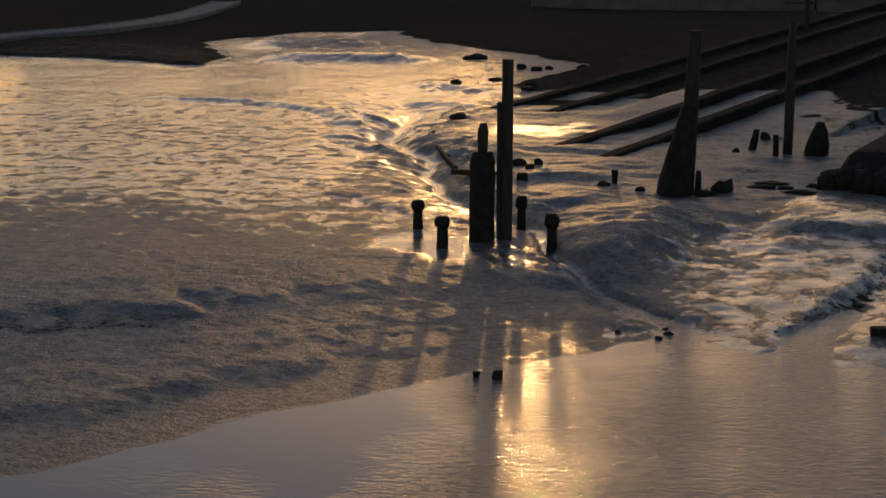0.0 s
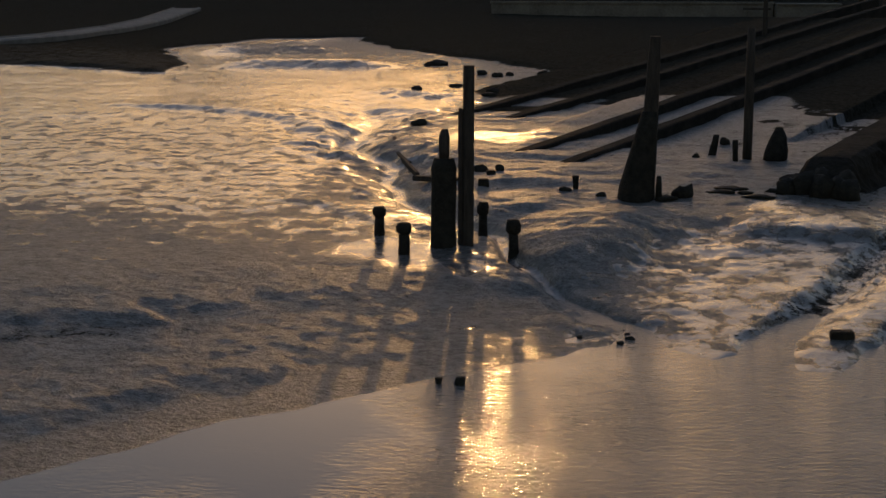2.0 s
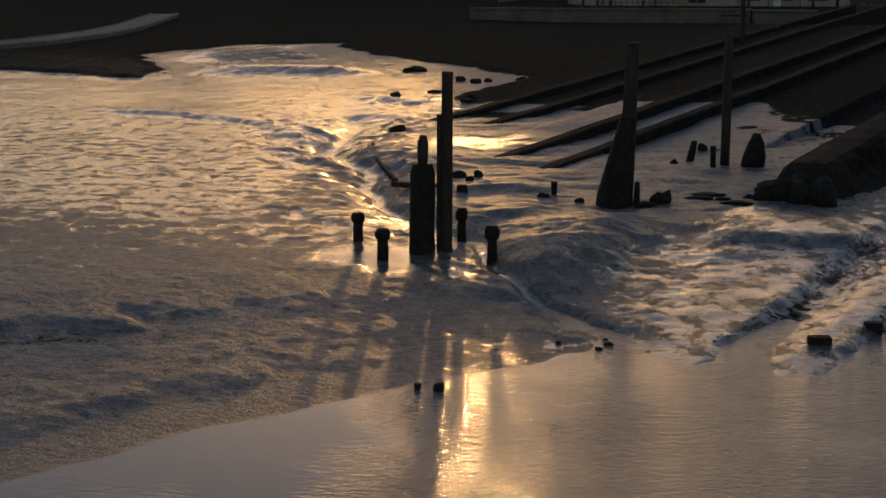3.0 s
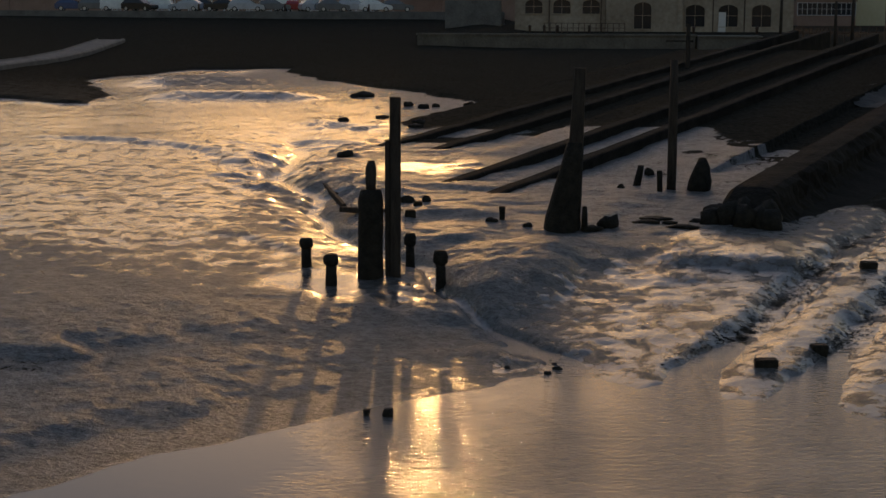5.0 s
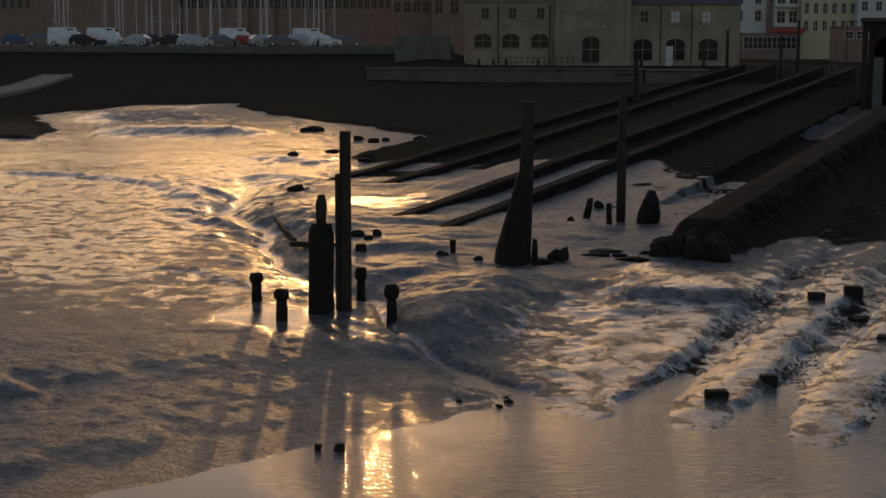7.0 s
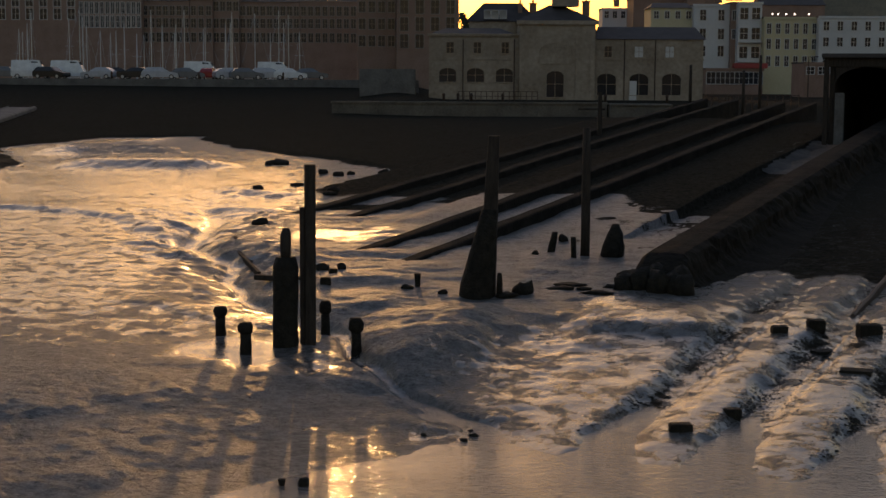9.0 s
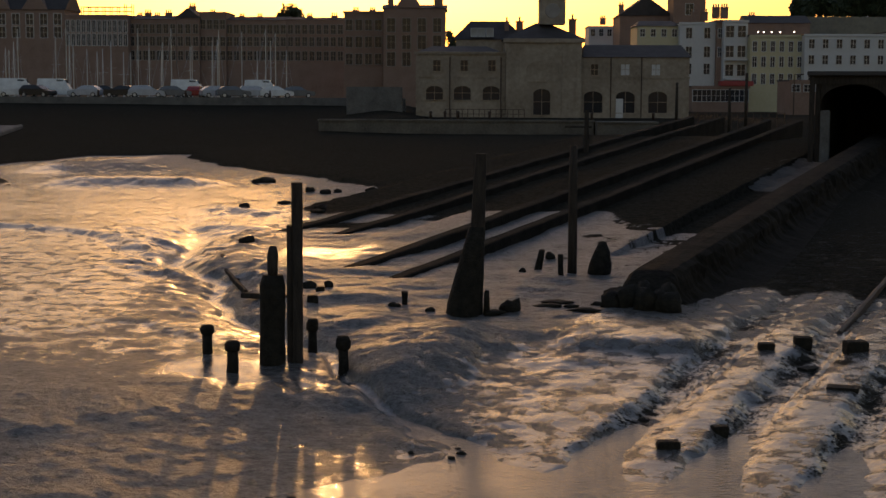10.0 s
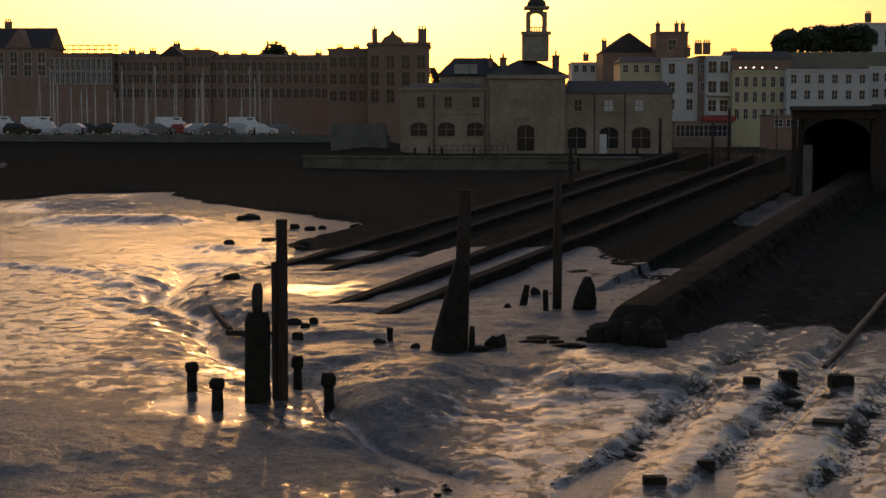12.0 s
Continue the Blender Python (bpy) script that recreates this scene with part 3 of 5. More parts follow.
def slipway_wall():
    """A ragged wall hung with weed; its foot spreads over the slip on one side and its nose slopes into the mud."""
    profile = ((-0.75, -2.4), (-0.74, -1.2), (-0.70, -0.5), (-0.66, -0.12), (-0.52, 0.0), (0.0, 0.03), (0.42, 0.0), (0.56, -0.12), (0.66, -0.34), (0.72, -0.62), (0.95, -0.86), (1.5, -1.02), (2.1, -1.12), (2.5, -1.5), (2.6, -2.4))
    bm, rows = bmesh.new(), []
    for i in range(221):
        u = 36.6 + i * 0.25
        top = 0.85 + (u - 37) * GRADE - 0.85 * max(0, 1 - (u - 36.6) / 1.6) ** 1.5
        spread = min(1, 0.7 + (u - 36.6) / 5) * (1 - 0.75 * min(1, max(0, (u - 48) / 14)))
        row = []
        for k, (dv, dz) in enumerate(profile):
            rag = 0.05 if 3 <= k <= 6 else 0.16
            n1 = noise.noise(Vector((u * 1.3, k * 0.9, 3.0))) + 0.6 * noise.noise(Vector((u * 4.1, k * 2.3, 8.0)))
            out = dv if dv < 0.7 else 0.7 + (dv - 0.7) * spread
            row.append(bm.verts.new((*slip_xy(u, -10.7 + out + rag * n1), top + dz * (1 + 0.08 * n1) + rag * 0.35 * n1)))
        rows.append(row)
    for a, b in zip(rows, rows[1:]):
        for k in range(len(profile) - 1):
            bm.faces.new((a[k], a[k + 1], b[k + 1], b[k]))
        bm.faces.new((a[-1], a[0], b[0], b[-1]))
    bm.faces.new(rows[0])
    bm.faces.new(rows[-1][::-1])
    bmesh.ops.recalc_face_normals(bm, faces=bm.faces)
    tagged(part("slipway_wall", bm, WEEDY), "dark ragged sloping wall hung with weed beside the near slipway", "wall")


slipway_wall()

# upper quay edge of the near slip and its iron rail
slip_beam("iron_rail", 36, 72, -5.55, 0.12, -0.02, GRADE * 0.75, 0.3, IRON, "rusty iron rail running down into the mud", "rail", "slipway rails")
slip_beam("iron_rail", 38, 72, -7.7, 0.10, -0.16, GRADE * 0.85, 0.3, IRON, "rusty iron rail running down into the mud", "rail", "slipway rails")

# ---- dolphin: a leaning post in a braced foot ----
dx, dy = 0.18, 37.12
dolphin = thing("mooring_dolphin", (dx, dy, mud_z(dx, dy)), 0, "leaning timber post on a broad weed-covered tapering foot", "post")
bm = bmesh.new()
rings = []
for z, x0, x1, dd in ((-0.3, -0.50, 0.47, 0.42), (0.25, -0.44, 0.46, 0.40), (0.9, -0.26, 0.47, 0.33), (1.5, -0.08, 0.48, 0.27), (2.15, 0.09, 0.50, 0.2)):
    ring = []
    for k in range(12):
        a = 2 * math.pi * k / 12
        w = 1 + 0.06 * noise.noise(Vector((k * 1.7, z * 3, 2)))
        ring.append(bm.verts.new(((x0 + x1) / 2 + (x1 - x0) / 2 * math.copysign(abs(math.cos(a)) ** 0.6, math.cos(a)) * w, dd * math.sin(a) * w, z)))
    rings.append(ring)
for a, b in zip(rings, rings[1:]):
    for k in range(12):
        bm.faces.new((a[k], a[(k + 1) % 12], b[(k + 1) % 12], b[k]))
bm.faces.new(rings[-1])
part("foot", bm, WEED, dolphin, "weed-crusted tapering foot", smooth=True)
part("post", lathe([(0.3, 0.19), (2.0, 0.185), (3.2, 0.16), (3.97, 0.135)], 14, 0.03, 8, (0.034, 0), square=0.5, ), TIMBER, dolphin).location = (0.24, 0, 0)
part("prop", lathe([(-0.2, 0.09), (0.35, 0.08), (0.58, 0.06)], 10, 0.1, 9), WEED, dolphin, smooth=True).location = (0.54, -0.25, 0)
part("toe_stone", lump(0.28, 0.22, 0.1, 3), WEED, dolphin, smooth=True).location = (0.72, -0.2, 0.02)


def leaning_post(name, x, y, h, r0, r1, seed, lean, label, sides=12, mat=None):
    t = lathe([(-0.3, r0), (h * 0.3, r0 * 0.95), (h * 0.7, (r0 + r1) / 2), (h, r1)], sides, 0.16 if r0 > 0.2 else 0.09, seed, lean)
    ob = part(name, t, mat or WEED, smooth=True)
    ob.location = (x, y, max(mud_z(x, y), WATER_Z))
    return tagged(ob, label, "post")


leaning_post("slip_pole", 3.47, 45.21, 3.9, 0.15, 0.11, 21, (0.0, 0), "tall dark slim timber pole in the mud", mat=TIMBER)
leaning_post("stump", 2.49, 46.15, 0.63, 0.12, 0.09, 22, (0.18, 0), "leaning rotten timber stump in wet mud")
leaning_post("stump", 3.09, 44.66, 0.62, 0.085, 0.08, 23, (-0.03, 0), "thin upright rotten timber stump in wet mud")
leaning_post("stump", 4.32, 45.51, 0.98, 0.36, 0.11, 24, (0.1, 0), "thick tapering weed-covered timber stump in mud")
leaning_post("small_post", -1.37, 38.32, 0.34, 0.08, 0.09, 25, (0, 0), "small timber post end sticking out of mud")
leaning_post("small_post", -2.78, 21.64, 0.09, 0.05, 0.06, 26, (0, 0), "small post end breaking the water's surface")
leaning_post("small_post", -2.46, 21.63, 0.11, 0.09, 0.07, 27, (0.1, 0), "small post end breaking the water's surface")

# ---- stones, blocks, planks ----
def rock(x, y, rx, ry, rz, seed, label="dark weed-covered stone lying on the mud", name="rock"):
    ob = part(name, lump(rx, ry, rz, seed), WEED, smooth=True)
    ob.location = (x, y, mud_z(x, y) + rz * 0.3)
    return tagged(ob, label, "rock", "stones on the mud")


for k, (x, y, rx, rz) in enumerate((
        (-6.12, 66.58, 0.30, 0.16), (-6.19, 65.43, 0.34, 0.12), (-6.43, 79.46, 0.22, 0.2),
        (-6.99, 78.64, 0.3, 0.2), (-7.96, 80.06, 0.26, 0.2), (-8.24, 70.66, 0.34, 0.14),
        (-9.70, 67.61, 0.25, 0.14), (-7.77, 54.79, 0.32, 0.16), (-11.55, 88.85, 0.7, 0.22),
        (-4.75, 81.51, 0.3, 0.2), (1.36, 37.32, 0.27, 0.24), (1.20, 37.52, 0.16, 0.15),
        (-0.70, 37.42, 0.12, 0.08), (-1.62, 38.12, 0.16, 0.08), (3.05, 49.04, 0.16, 0.17),
        (1.98, 45.40, 0.11, 0.1), (2.60, 38.82, 0.4, 0.06), (3.21, 37.29, 0.4, 0.05), (2.92, 38.14, 0.2, 0.06), (3.69, 38.62, 0.22, 0.08),
        (2.34, 38.16, 0.35, 0.08), (-3.63, 41.70, 0.13, 0.15), (-4.19, 41.87, 0.2, 0.16))):
    rock(x, y, rx, rx * 0.75, rz, k + 1)


def block(x, y, w, d, h, turn, label, mat=None, name="stone_block", tilt=0):
    bm = box(-w / 2, w / 2, -d / 2, d / 2, -0.1, h, bevel=min(w, h) * 0.12)
    for v in bm.verts:
        v.co += Vector((noise.noise(v.co * 5 + Vector((x, y, 0))), noise.noise(v.co * 5 + Vector((y, x, 3))), 0)) * 0.03
    ob = part(name, bm, mat or WEED)
    ob.matrix_world = pose(x, y, mud_z(x, y), tilt, 0, turn)
    return tagged(ob, label, "block", "blocks by the tracks")


block(3.57, 24.88, 0.38, 0.24, 0.13, 3, "dark squared stone block lying on the mud")
block(4.66, 26.12, 0.28, 0.22, 0.13, 8, "small dark block beside the track")
block(6.76, 32.44, 0.34, 0.28, 0.13, 0, "dark block in a puddle beside the track")
block(7.68, 32.94, 0.38, 0.32, 0.2, -4, "dark square chock block between the tracks")
block(8.63, 32.13, 0.48, 0.38, 0.22, 6, "dark square chock block between the tracks")
block(7.53, 28.87, 0.62, 0.4, 0.035, -18, "flat dark slab half sunk in the mud")
block(7.47, 31.28, 0.5, 0.3, 0.04, 30, "flat dark slab half sunk in the mud")


def plank(p0, p1, width, thick, label, name="plank"):
    """A timber laid from point to point, slightly bowed."""
    a, b = Vector(p0), Vector(p1)
    length = (b - a).length
    bm = box(0, length, -width / 2, width / 2, -thick / 2, thick / 2, bevel=0.015)
    ob = part(name, bm, TIMBER)
    m = (b - a).to_track_quat("X", "Z").to_matrix().to_4x4()
    m.translation = a
    ob.matrix_world = m
    return tagged(ob, label, "timber", "old timbers in the creek")


plank((-7.91, 49.84, 0.0), (-6.54, 44.13, -0.12), 0.12, 0.26, "broken dark timber on edge beside the creek")
plank((-5.88, 40.47, 0.02), (-3.55, 39.59, 0.05), 0.22, 0.14, "dark timber lying across the mud behind the pile")
plank((-7.47, 47.05, 0.0), (-5.89, 41.19, 0.0), 0.12, 0.15, "thin sunken timber along the creek")
block(-3.77, 40.64, 0.24, 0.24, 0.12, 12, "dark wooden box lying behind the pile")
block(-3.79, 38.76, 0.28, 0.24, 0.16, 5, "dark wooden box lying behind the pile")

# rubble at the creek's mouth
for k, (ax, ay, r) in enumerate(((-0.04, 25.41, 0.14), (0.08, 24.76, 0.12), (-0.09, 24.42, 0.09), (0.02, 25.12, 0.10), (-0.77, 24.65, 0.07))):
    rock(ax, ay, r * 0.7, r * 0.55, r * 0.6, 40 + k, "dark stone in the creek's mouth")


# ---- loose weed and gravel along the tracks ----
def scatter_weed():
    rnd = random.Random(5)
    verts, faces = [], []
    spots = []
    for vv in RUTS:
        for _ in range(2600):
            u = rnd.uniform(20.5, 44)
            if noise.noise(Vector((u * 0.75, vv, 0))) + 0.3 * (1 - abs(u - 26) / 14) < rnd.uniform(-0.15, 0.35):
                continue
            spots.append((*slip_xy(u, vv + rnd.gauss(0.02, 0.19)), rnd.uniform(0.007, 0.034)))
    for _ in range(5200):
        u, v = rnd.uniform(21, 60), rnd.uniform(-20, -1)
        if noise.noise(Vector((u * 0.4, v * 0.4, 4))) + 0.6 * noise.noise(Vector((u * 1.3, v * 1.3, 9))) > 0.12:
            spots.append((*slip_xy(u, v), rnd.uniform(0.006, 0.022)))
    for _ in range(900):
        x = rnd.uniform(-26, 2)
        y = rnd.uniform(76, 126)
        spots.append((x, y, rnd.uniform(0.05, 0.14)))
    xs, ys = np.array([p[0] for p in spots]), np.array([p[1] for p in spots])
    zs, _, weed, _ = ground_height(xs, ys)
    for (x, y, r), z, w in zip(spots, zs, weed):
        if z < WATER_Z + 0.02 or (y > 70 and not 0.02 < w < 0.98):
            continue
        base = len(verts)
        k = 6
        for j in range(k):
            a = 2 * math.pi * j / k + rnd.uniform(-0.3, 0.3)
            q = r * rnd.uniform(0.7, 1.5)
            verts.append((x + q * 1.7 * math.cos(a), y + q * math.sin(a), z - 0.01))
        for j in range(k):
            a = 2 * math.pi * j / k
            q = r * rnd.uniform(0.3, 0.7)
            verts.append((x + q * math.cos(a), y + q * math.sin(a), z + r * rnd.uniform(0.1, 0.35)))
        for j in range(k):
            jj = (j + 1) % k
            faces.append((base + j, base + jj, base + k + jj, base + k + j))
        faces.append(tuple(base + k + j for j in range(k)))
    me = bpy.data.meshes.new("weed_clumps")
    me.from_pydata(verts, [], faces)
    me.materials.append(WEED)
    tagged(new("weed_clumps", me), "dark scraps of weed and gravel strewn over the mud", "seaweed", kind="stuff")


scatter_weed()


# ---- buildings ----
def window_mesh(name, w, h, deep, arched):
    """A sash window: surround with cross bars, and its pane set back; arched tops are segmental."""
    def outline(ww, hh, y, bm, n=8):
        pts = [(-ww / 2, -hh / 2), (ww / 2, -hh / 2)]
        if arched:
            r = ww / 2
            pts += [(r * math.cos(math.pi * k / n), hh / 2 - r * 0.55 + 0.55 * r * math.sin(math.pi * k / n)) for k in range(n + 1)]
        else:
            pts += [(ww / 2, hh / 2), (-ww / 2, hh / 2)]
        return [bm.verts.new((px_, y, pz_)) for px_, pz_ in pts]
    bm = bmesh.new()
    a, b, c = outline(w + 0.16, h + 0.16, -deep, bm), outline(w, h, -deep, bm), outline(w, h, 0.0, bm)
    o = outline(w + 0.16, h + 0.16, 0.0, bm)
    n = len(a)
    for k in range(n):
        j = (k + 1) % n
        bm.faces.new((a[k], a[j], b[j], b[k]))
        bm.faces.new((b[k], b[j], c[j], c[k]))
        bm.faces.new((o[k], o[j], a[j], a[k]))
    t = 0.05
    box(-t / 2, t / 2, -deep * 0.7, -0.02, -h / 2, h / 2, bm)
    box(-w / 2, w / 2, -deep * 0.7 - 0.004, -0.024, -t / 2, t / 2, bm)
    frame_me = mesh_from(bm, name)
    bm = bmesh.new()
    bm.faces.new(outline(w, h, -0.012, bm))
    return frame_me, mesh_from(bm, "pane")


class House:
    """A building: base point at the middle of its front; windows stand in the front at (x, z)."""
    def __init__(self, name, x0, x1, dist, base, label, category="house", turn=0.0, group=""):
        self.w = x1 - x0
        self.t = thing(name, ((x0 + x1) / 2, dist, base), turn, label, category, group)
        self.walls = None
        self.cache = {}

    def wall(self, h, depth, mat, x0=None, x1=None, y0=0.0, name="wall", z0=-1.5, label=""):
        x0 = -self.w / 2 if x0 is None else x0
        x1 = self.w / 2 if x1 is None else x1
        return part(name, box(x0, x1, y0, y0 + depth, z0, h), mat, self.t, label)

    def band(self, z, hgt, out, mat, x0=None, x1=None, y0=0.0, name="cornice"):
        x0 = -self.w / 2 if x0 is None else x0
        x1 = self.w / 2 if x1 is None else x1
        return part(name, box(x0 - out, x1 + out, y0 - out, y0 - 0.003, z, z + hgt), mat, self.t)

    def gable(self, z, rise, depth, mat, x0=None, x1=None, hip=0.0, y0=0.0, over=0.25, along=True, name="roof"):
        """A pitched roof: ridge along the front (along) or away from it."""
        x0 = (-self.w / 2 if x0 is None else x0) - over
        x1 = (self.w / 2 if x1 is None else x1) + over
        ya, yb = y0 - over, y0 + depth + over
        bm = bmesh.new()
        low = [bm.verts.new(p) for p in ((x0, ya, z), (x1, ya, z), (x1, yb, z), (x0, yb, z))]
        if along:
            r = [bm.verts.new((x0 + hip, (ya + yb) / 2, z + rise)), bm.verts.new((x1 - hip, (ya + yb) / 2, z + rise))]
            fs = ((low[0], low[1], r[1], r[0]), (low[2], low[3], r[0], r[1]), (low[1], low[2], r[1]), (low[3], low[0], r[0]))
        else:
            xm = (x0 + x1) / 2
            r = [bm.verts.new((xm, ya + hip, z + rise)), bm.verts.new((xm, yb - hip, z + rise))]
            fs = ((low[1], low[2], r[1], r[0]), (low[3], low[0], r[0], r[1]), (low[0], low[1], r[0]), (low[2], low[3], r[1]))
        for f in fs:
            bm.faces.new(f)
        bm.faces.new(low[::-1])
        self.roof = part(name, bm, mat, self.t)
        return self.roof

    def chimney(self, x, z0, h, w=0.9, y=2.0, mat=None, pots=2):
        c = part("chimney", box(x - w / 2, x + w / 2, y - 0.4, y + 0.4, z0, z0 + h), mat or BRICK, self.t)
        part("chimney_cap", box(x - w / 2 - 0.08, x + w / 2 + 0.08, y - 0.48, y + 0.48, z0 + h, z0 + h + 0.15), mat or BRICK, c)
        for k in range(pots):
            px_ = x + (k - (pots - 1) / 2) * w / max(pots, 1)
            part("chimney_pot", lathe([(0, 0.14), (0.35, 0.11), (0.55, 0.13)], 8), BRICK, c).location = (px_, y, z0 + h + 0.13)

    def windows(self, xs, zs, w, h, frame_mat, pane_mat=None, arched=False, y=0.0, deep=0.12, name="window"):
        key = (w, h, arched, deep)
        if key not in self.cache:
            self.cache[key] = window_mesh(name, w, h, deep, arched)
            for me, mt in zip(self.cache[key], (frame_mat, pane_mat or GLASS)):
                me.materials.append(mt)
        fm, pm = self.cache[key]
        for z in zs:
            for x in xs:
                wdw = new(name, fm)
                wdw.parent, wdw.location = self.t, (x, y - 0.003, z)
                pane = new("pane", pm)
                pane.parent = wdw
                pane.location = (0, -0.004, 0)


# the stone customs-like house with the clock tower on the quay
D = 170
CX = 10.54
h = House("clock_house", -4.86, 25.94, D, 2.55, "long two-storey pale stone harbour building with a clock tower", "building")
left, right = -4.86 - CX, 25.94 - CX
c0, c1 = 5.24 - CX, 13.80 - CX
base = 2.55
WH = 9.80 - base                # eaves of the west wing
h.wall(WH, 9, STONE, left, c0 - 0.004, label="weathered pale stone wall")
h.wall(11.00 - base, 10, STONE, c0, c1, -0.6, label="weathered pale stone centre block")
h.wall(9.42 - base, 9, STONE, c1 + 0.004, right)
h.band(9.67 - base, 0.3, 0.2, STONE, left, c0 - 0.25)
h.band(11.00 - base, 0.45, 0.3, STONE, c0, c1, -0.6)
h.band(7.06 - base, 0.22, 0.08, STONE, left, c0 - 0.1, name="string_course")
h.band(7.06 - base, 0.22, 0.08, STONE, c1 + 0.1, right, name="string_course")
h.gable(9.42 - base, 1.5, 9, SLATE, c1 + 0.3, right, hip=0.6)
h.gable(WH, 0.9, 9, SLATE, left, c0 - 0.3, hip=2.0)
# upper hipped block with three dormers behind the west wing
h.wall(11.76 - base, 7, STONE, -0.38 - CX, 7.73 - CX, 9.1, name="upper_wall", z0=0)
h.gable(11.64 - base, 2.3, 7, SLATE, -0.58 - CX, 7.73 - CX, hip=2.2, y0=9.1)
h.windows([1.79 - CX, 2.68 - CX, 3.64 - CX], [12.46 - base], 0.7, 0.9, RENDERED, RENDERED, y=9.9 - 0.6, deep=0.5, name="dormer")
# centre roof and tower
h.gable(11.45 - base, 1.9, 9.5, SLATE, c0, c1, hip=3.8, y0=-0.5)
tx = 10.61 - CX
t0, t1 = 9.14 - CX, 12.08 - CX
h.wall(16.19 - base, t1 - t0, STONE, t0, t1, 2.2, name="tower_base", z0=13.16 - base)
h.band(16.06 - base, 0.4, 0.25, STONE, t0, t1, 2.2)
clock = part("clock_face", lathe([(0, 0.85), (0.08, 0.8)], 24), SASH, h.t, "round pale clock face")
clock.location, clock.rotation_euler = (tx, 2.19, 14.67 - base), (radians(90), 0, 0)
# belfry: four piers, arches and a cap
z0, z1 = 16.31 - base, 19.34 - base
b0, b1 = 9.58 - CX, 11.88 - CX
bw = b1 - b0
for xx in (b0, b1 - 0.42):
    for yy in (2.4, 2.4 + bw - 0.42):
        part("belfry_pier", box(xx, xx + 0.42, yy, yy + 0.42, z0, z1 - 0.6, bevel=0.03), STONE, h.t)
for yy in (2.4, 2.4 + bw - 0.42):
    bm = bmesh.new()
    n = 10
    xm, r = (b0 + b1) / 2, bw / 2 - 0.42
    prev = None
    for i in range(n + 1):
        a = math.pi * i / n
        p = (xm - r * math.cos(a), z1 - 1.25 + r * 0.8 * math.sin(a))
        if prev:
            f = [bm.verts.new((q[0], yy + 0.02, q[1])) for q in (prev, p, (p[0], z1 - 0.3), (prev[0], z1 - 0.3))]
            g = [bm.verts.new((v.co.x, yy + 0.4, v.co.z)) for v in f]
            for q in ((f[0], f[1], f[2], f[3]), (g[3], g[2], g[1], g[0]), (f[1], f[0], g[0], g[1]), (f[3], f[2], g[2], g[3])):
                bm.faces.new(q)
        prev = p
    part("belfry_arch", bm, STONE, h.t)
part("belfry_rail", box(b0 + 0.43, b1 - 0.43, 2.5, 2.58, z0 + 0.6, z0 + 0.72), STONE, h.t)
for i in range(5):
    part("baluster", lathe([(z0, 0.06), (z0 + 0.3, 0.09), (z0 + 0.6, 0.05)], 6), STONE, h.t).location = (b0 + 0.55 + i * (bw - 1.1) / 4, 2.54, 0)
part("belfry_cap", box(b0 - 0.25, b1 + 0.25, 2.15, 2.65 + bw, z1 - 0.28, z1), STONE, h.t)
part("dome", lathe([(z1, bw * 0.5), (z1 + 0.5, bw * 0.45), (z1 + 0.95, bw * 0.3), (z1 + 1.2, 0.12), (z1 + 1.9, 0.03)], 16), SLATE, h.t, smooth=True).location = ((b0 + b1) / 2, 2.4 + bw / 2, 0)
h.chimney(7.22 - CX, 11.95 - base, 1.8, 0.8, 11, pots=1)
h.chimney(5.69 - CX, 12.27 - base, 1.4, 0.5, 11, pots=1)
h.chimney(13.16 - CX, 11.38 - base, 2.4, 0.8, 6, pots=1)
h.windows([-2.49 - CX, 0.58 - CX, 3.71 - CX], [8.40 - base], 0.8, 1.2, STONE)
h.windows([15.27 - CX], [8.02 - base], 0.8, 1.2, STONE)
h.windows([18.72 - CX, 22.17 - CX], [8.02 - base], 0.95, 1.2, STONE, RENDERED, deep=0.1)
h.windows([-2.75 - CX, 0.38 - CX, 3.64 - CX], [5.35 - base], 1.9, 1.55, STONE, arched=True, deep=0.14)
h.windows([15.14 - CX, 18.78 - CX, 22.43 - CX], [4.39 - base], 2.1, 2.4, STONE, arched=True, deep=0.16)
h.windows([9.33 - CX], [4.39 - base], 1.9, 2.9, STONE, arched=True, y=-0.6, deep=0.14, name="doorway")
h.windows([9.33 - CX], [7.83 - base], 3.4, 2.2, STONE, STONE, arched=True, y=-0.6, deep=0.1, name="blind_arch")
part("door", box(17.70 - CX, 18.53 - CX, -0.12, -0.02, 0.0, 4.77 - base), RENDERED, h.t, "white panelled door")


for xx in (left, c0 - 0.35, c1 + 0.02, right - 0.3):
    for q in range(9):
        part("quoin", box(xx + (0.0 if q % 2 else 0.06), xx + 0.3, -0.07, -0.004, q * 0.72, q * 0.72 + 0.62), STONE, h.t)
for xx in (c0 + 0.1, c0 + 1.6, c1 - 2.2, c1 - 0.6):
    part("pilaster", box(xx, xx + 0.5, -0.72, -0.604, 0, 10.88 - base), STONE, h.t)
for x0_, x1_ in ((left, c0 - 0.4), (c1 + 0.4, right)):
    part("plinth", box(x0_, x1_, -0.1, -0.004, -0.2, 0.55), STONE, h.t)
for xx in (-1.02 - CX, 5.24 - CX - 0.5, 17.12 - CX, 20.57 - CX):
    part("downpipe", lathe([(0, 0.06), (9.35 - base, 0.06)], 8), IRON, h.t).location = (xx, -0.09, 0)


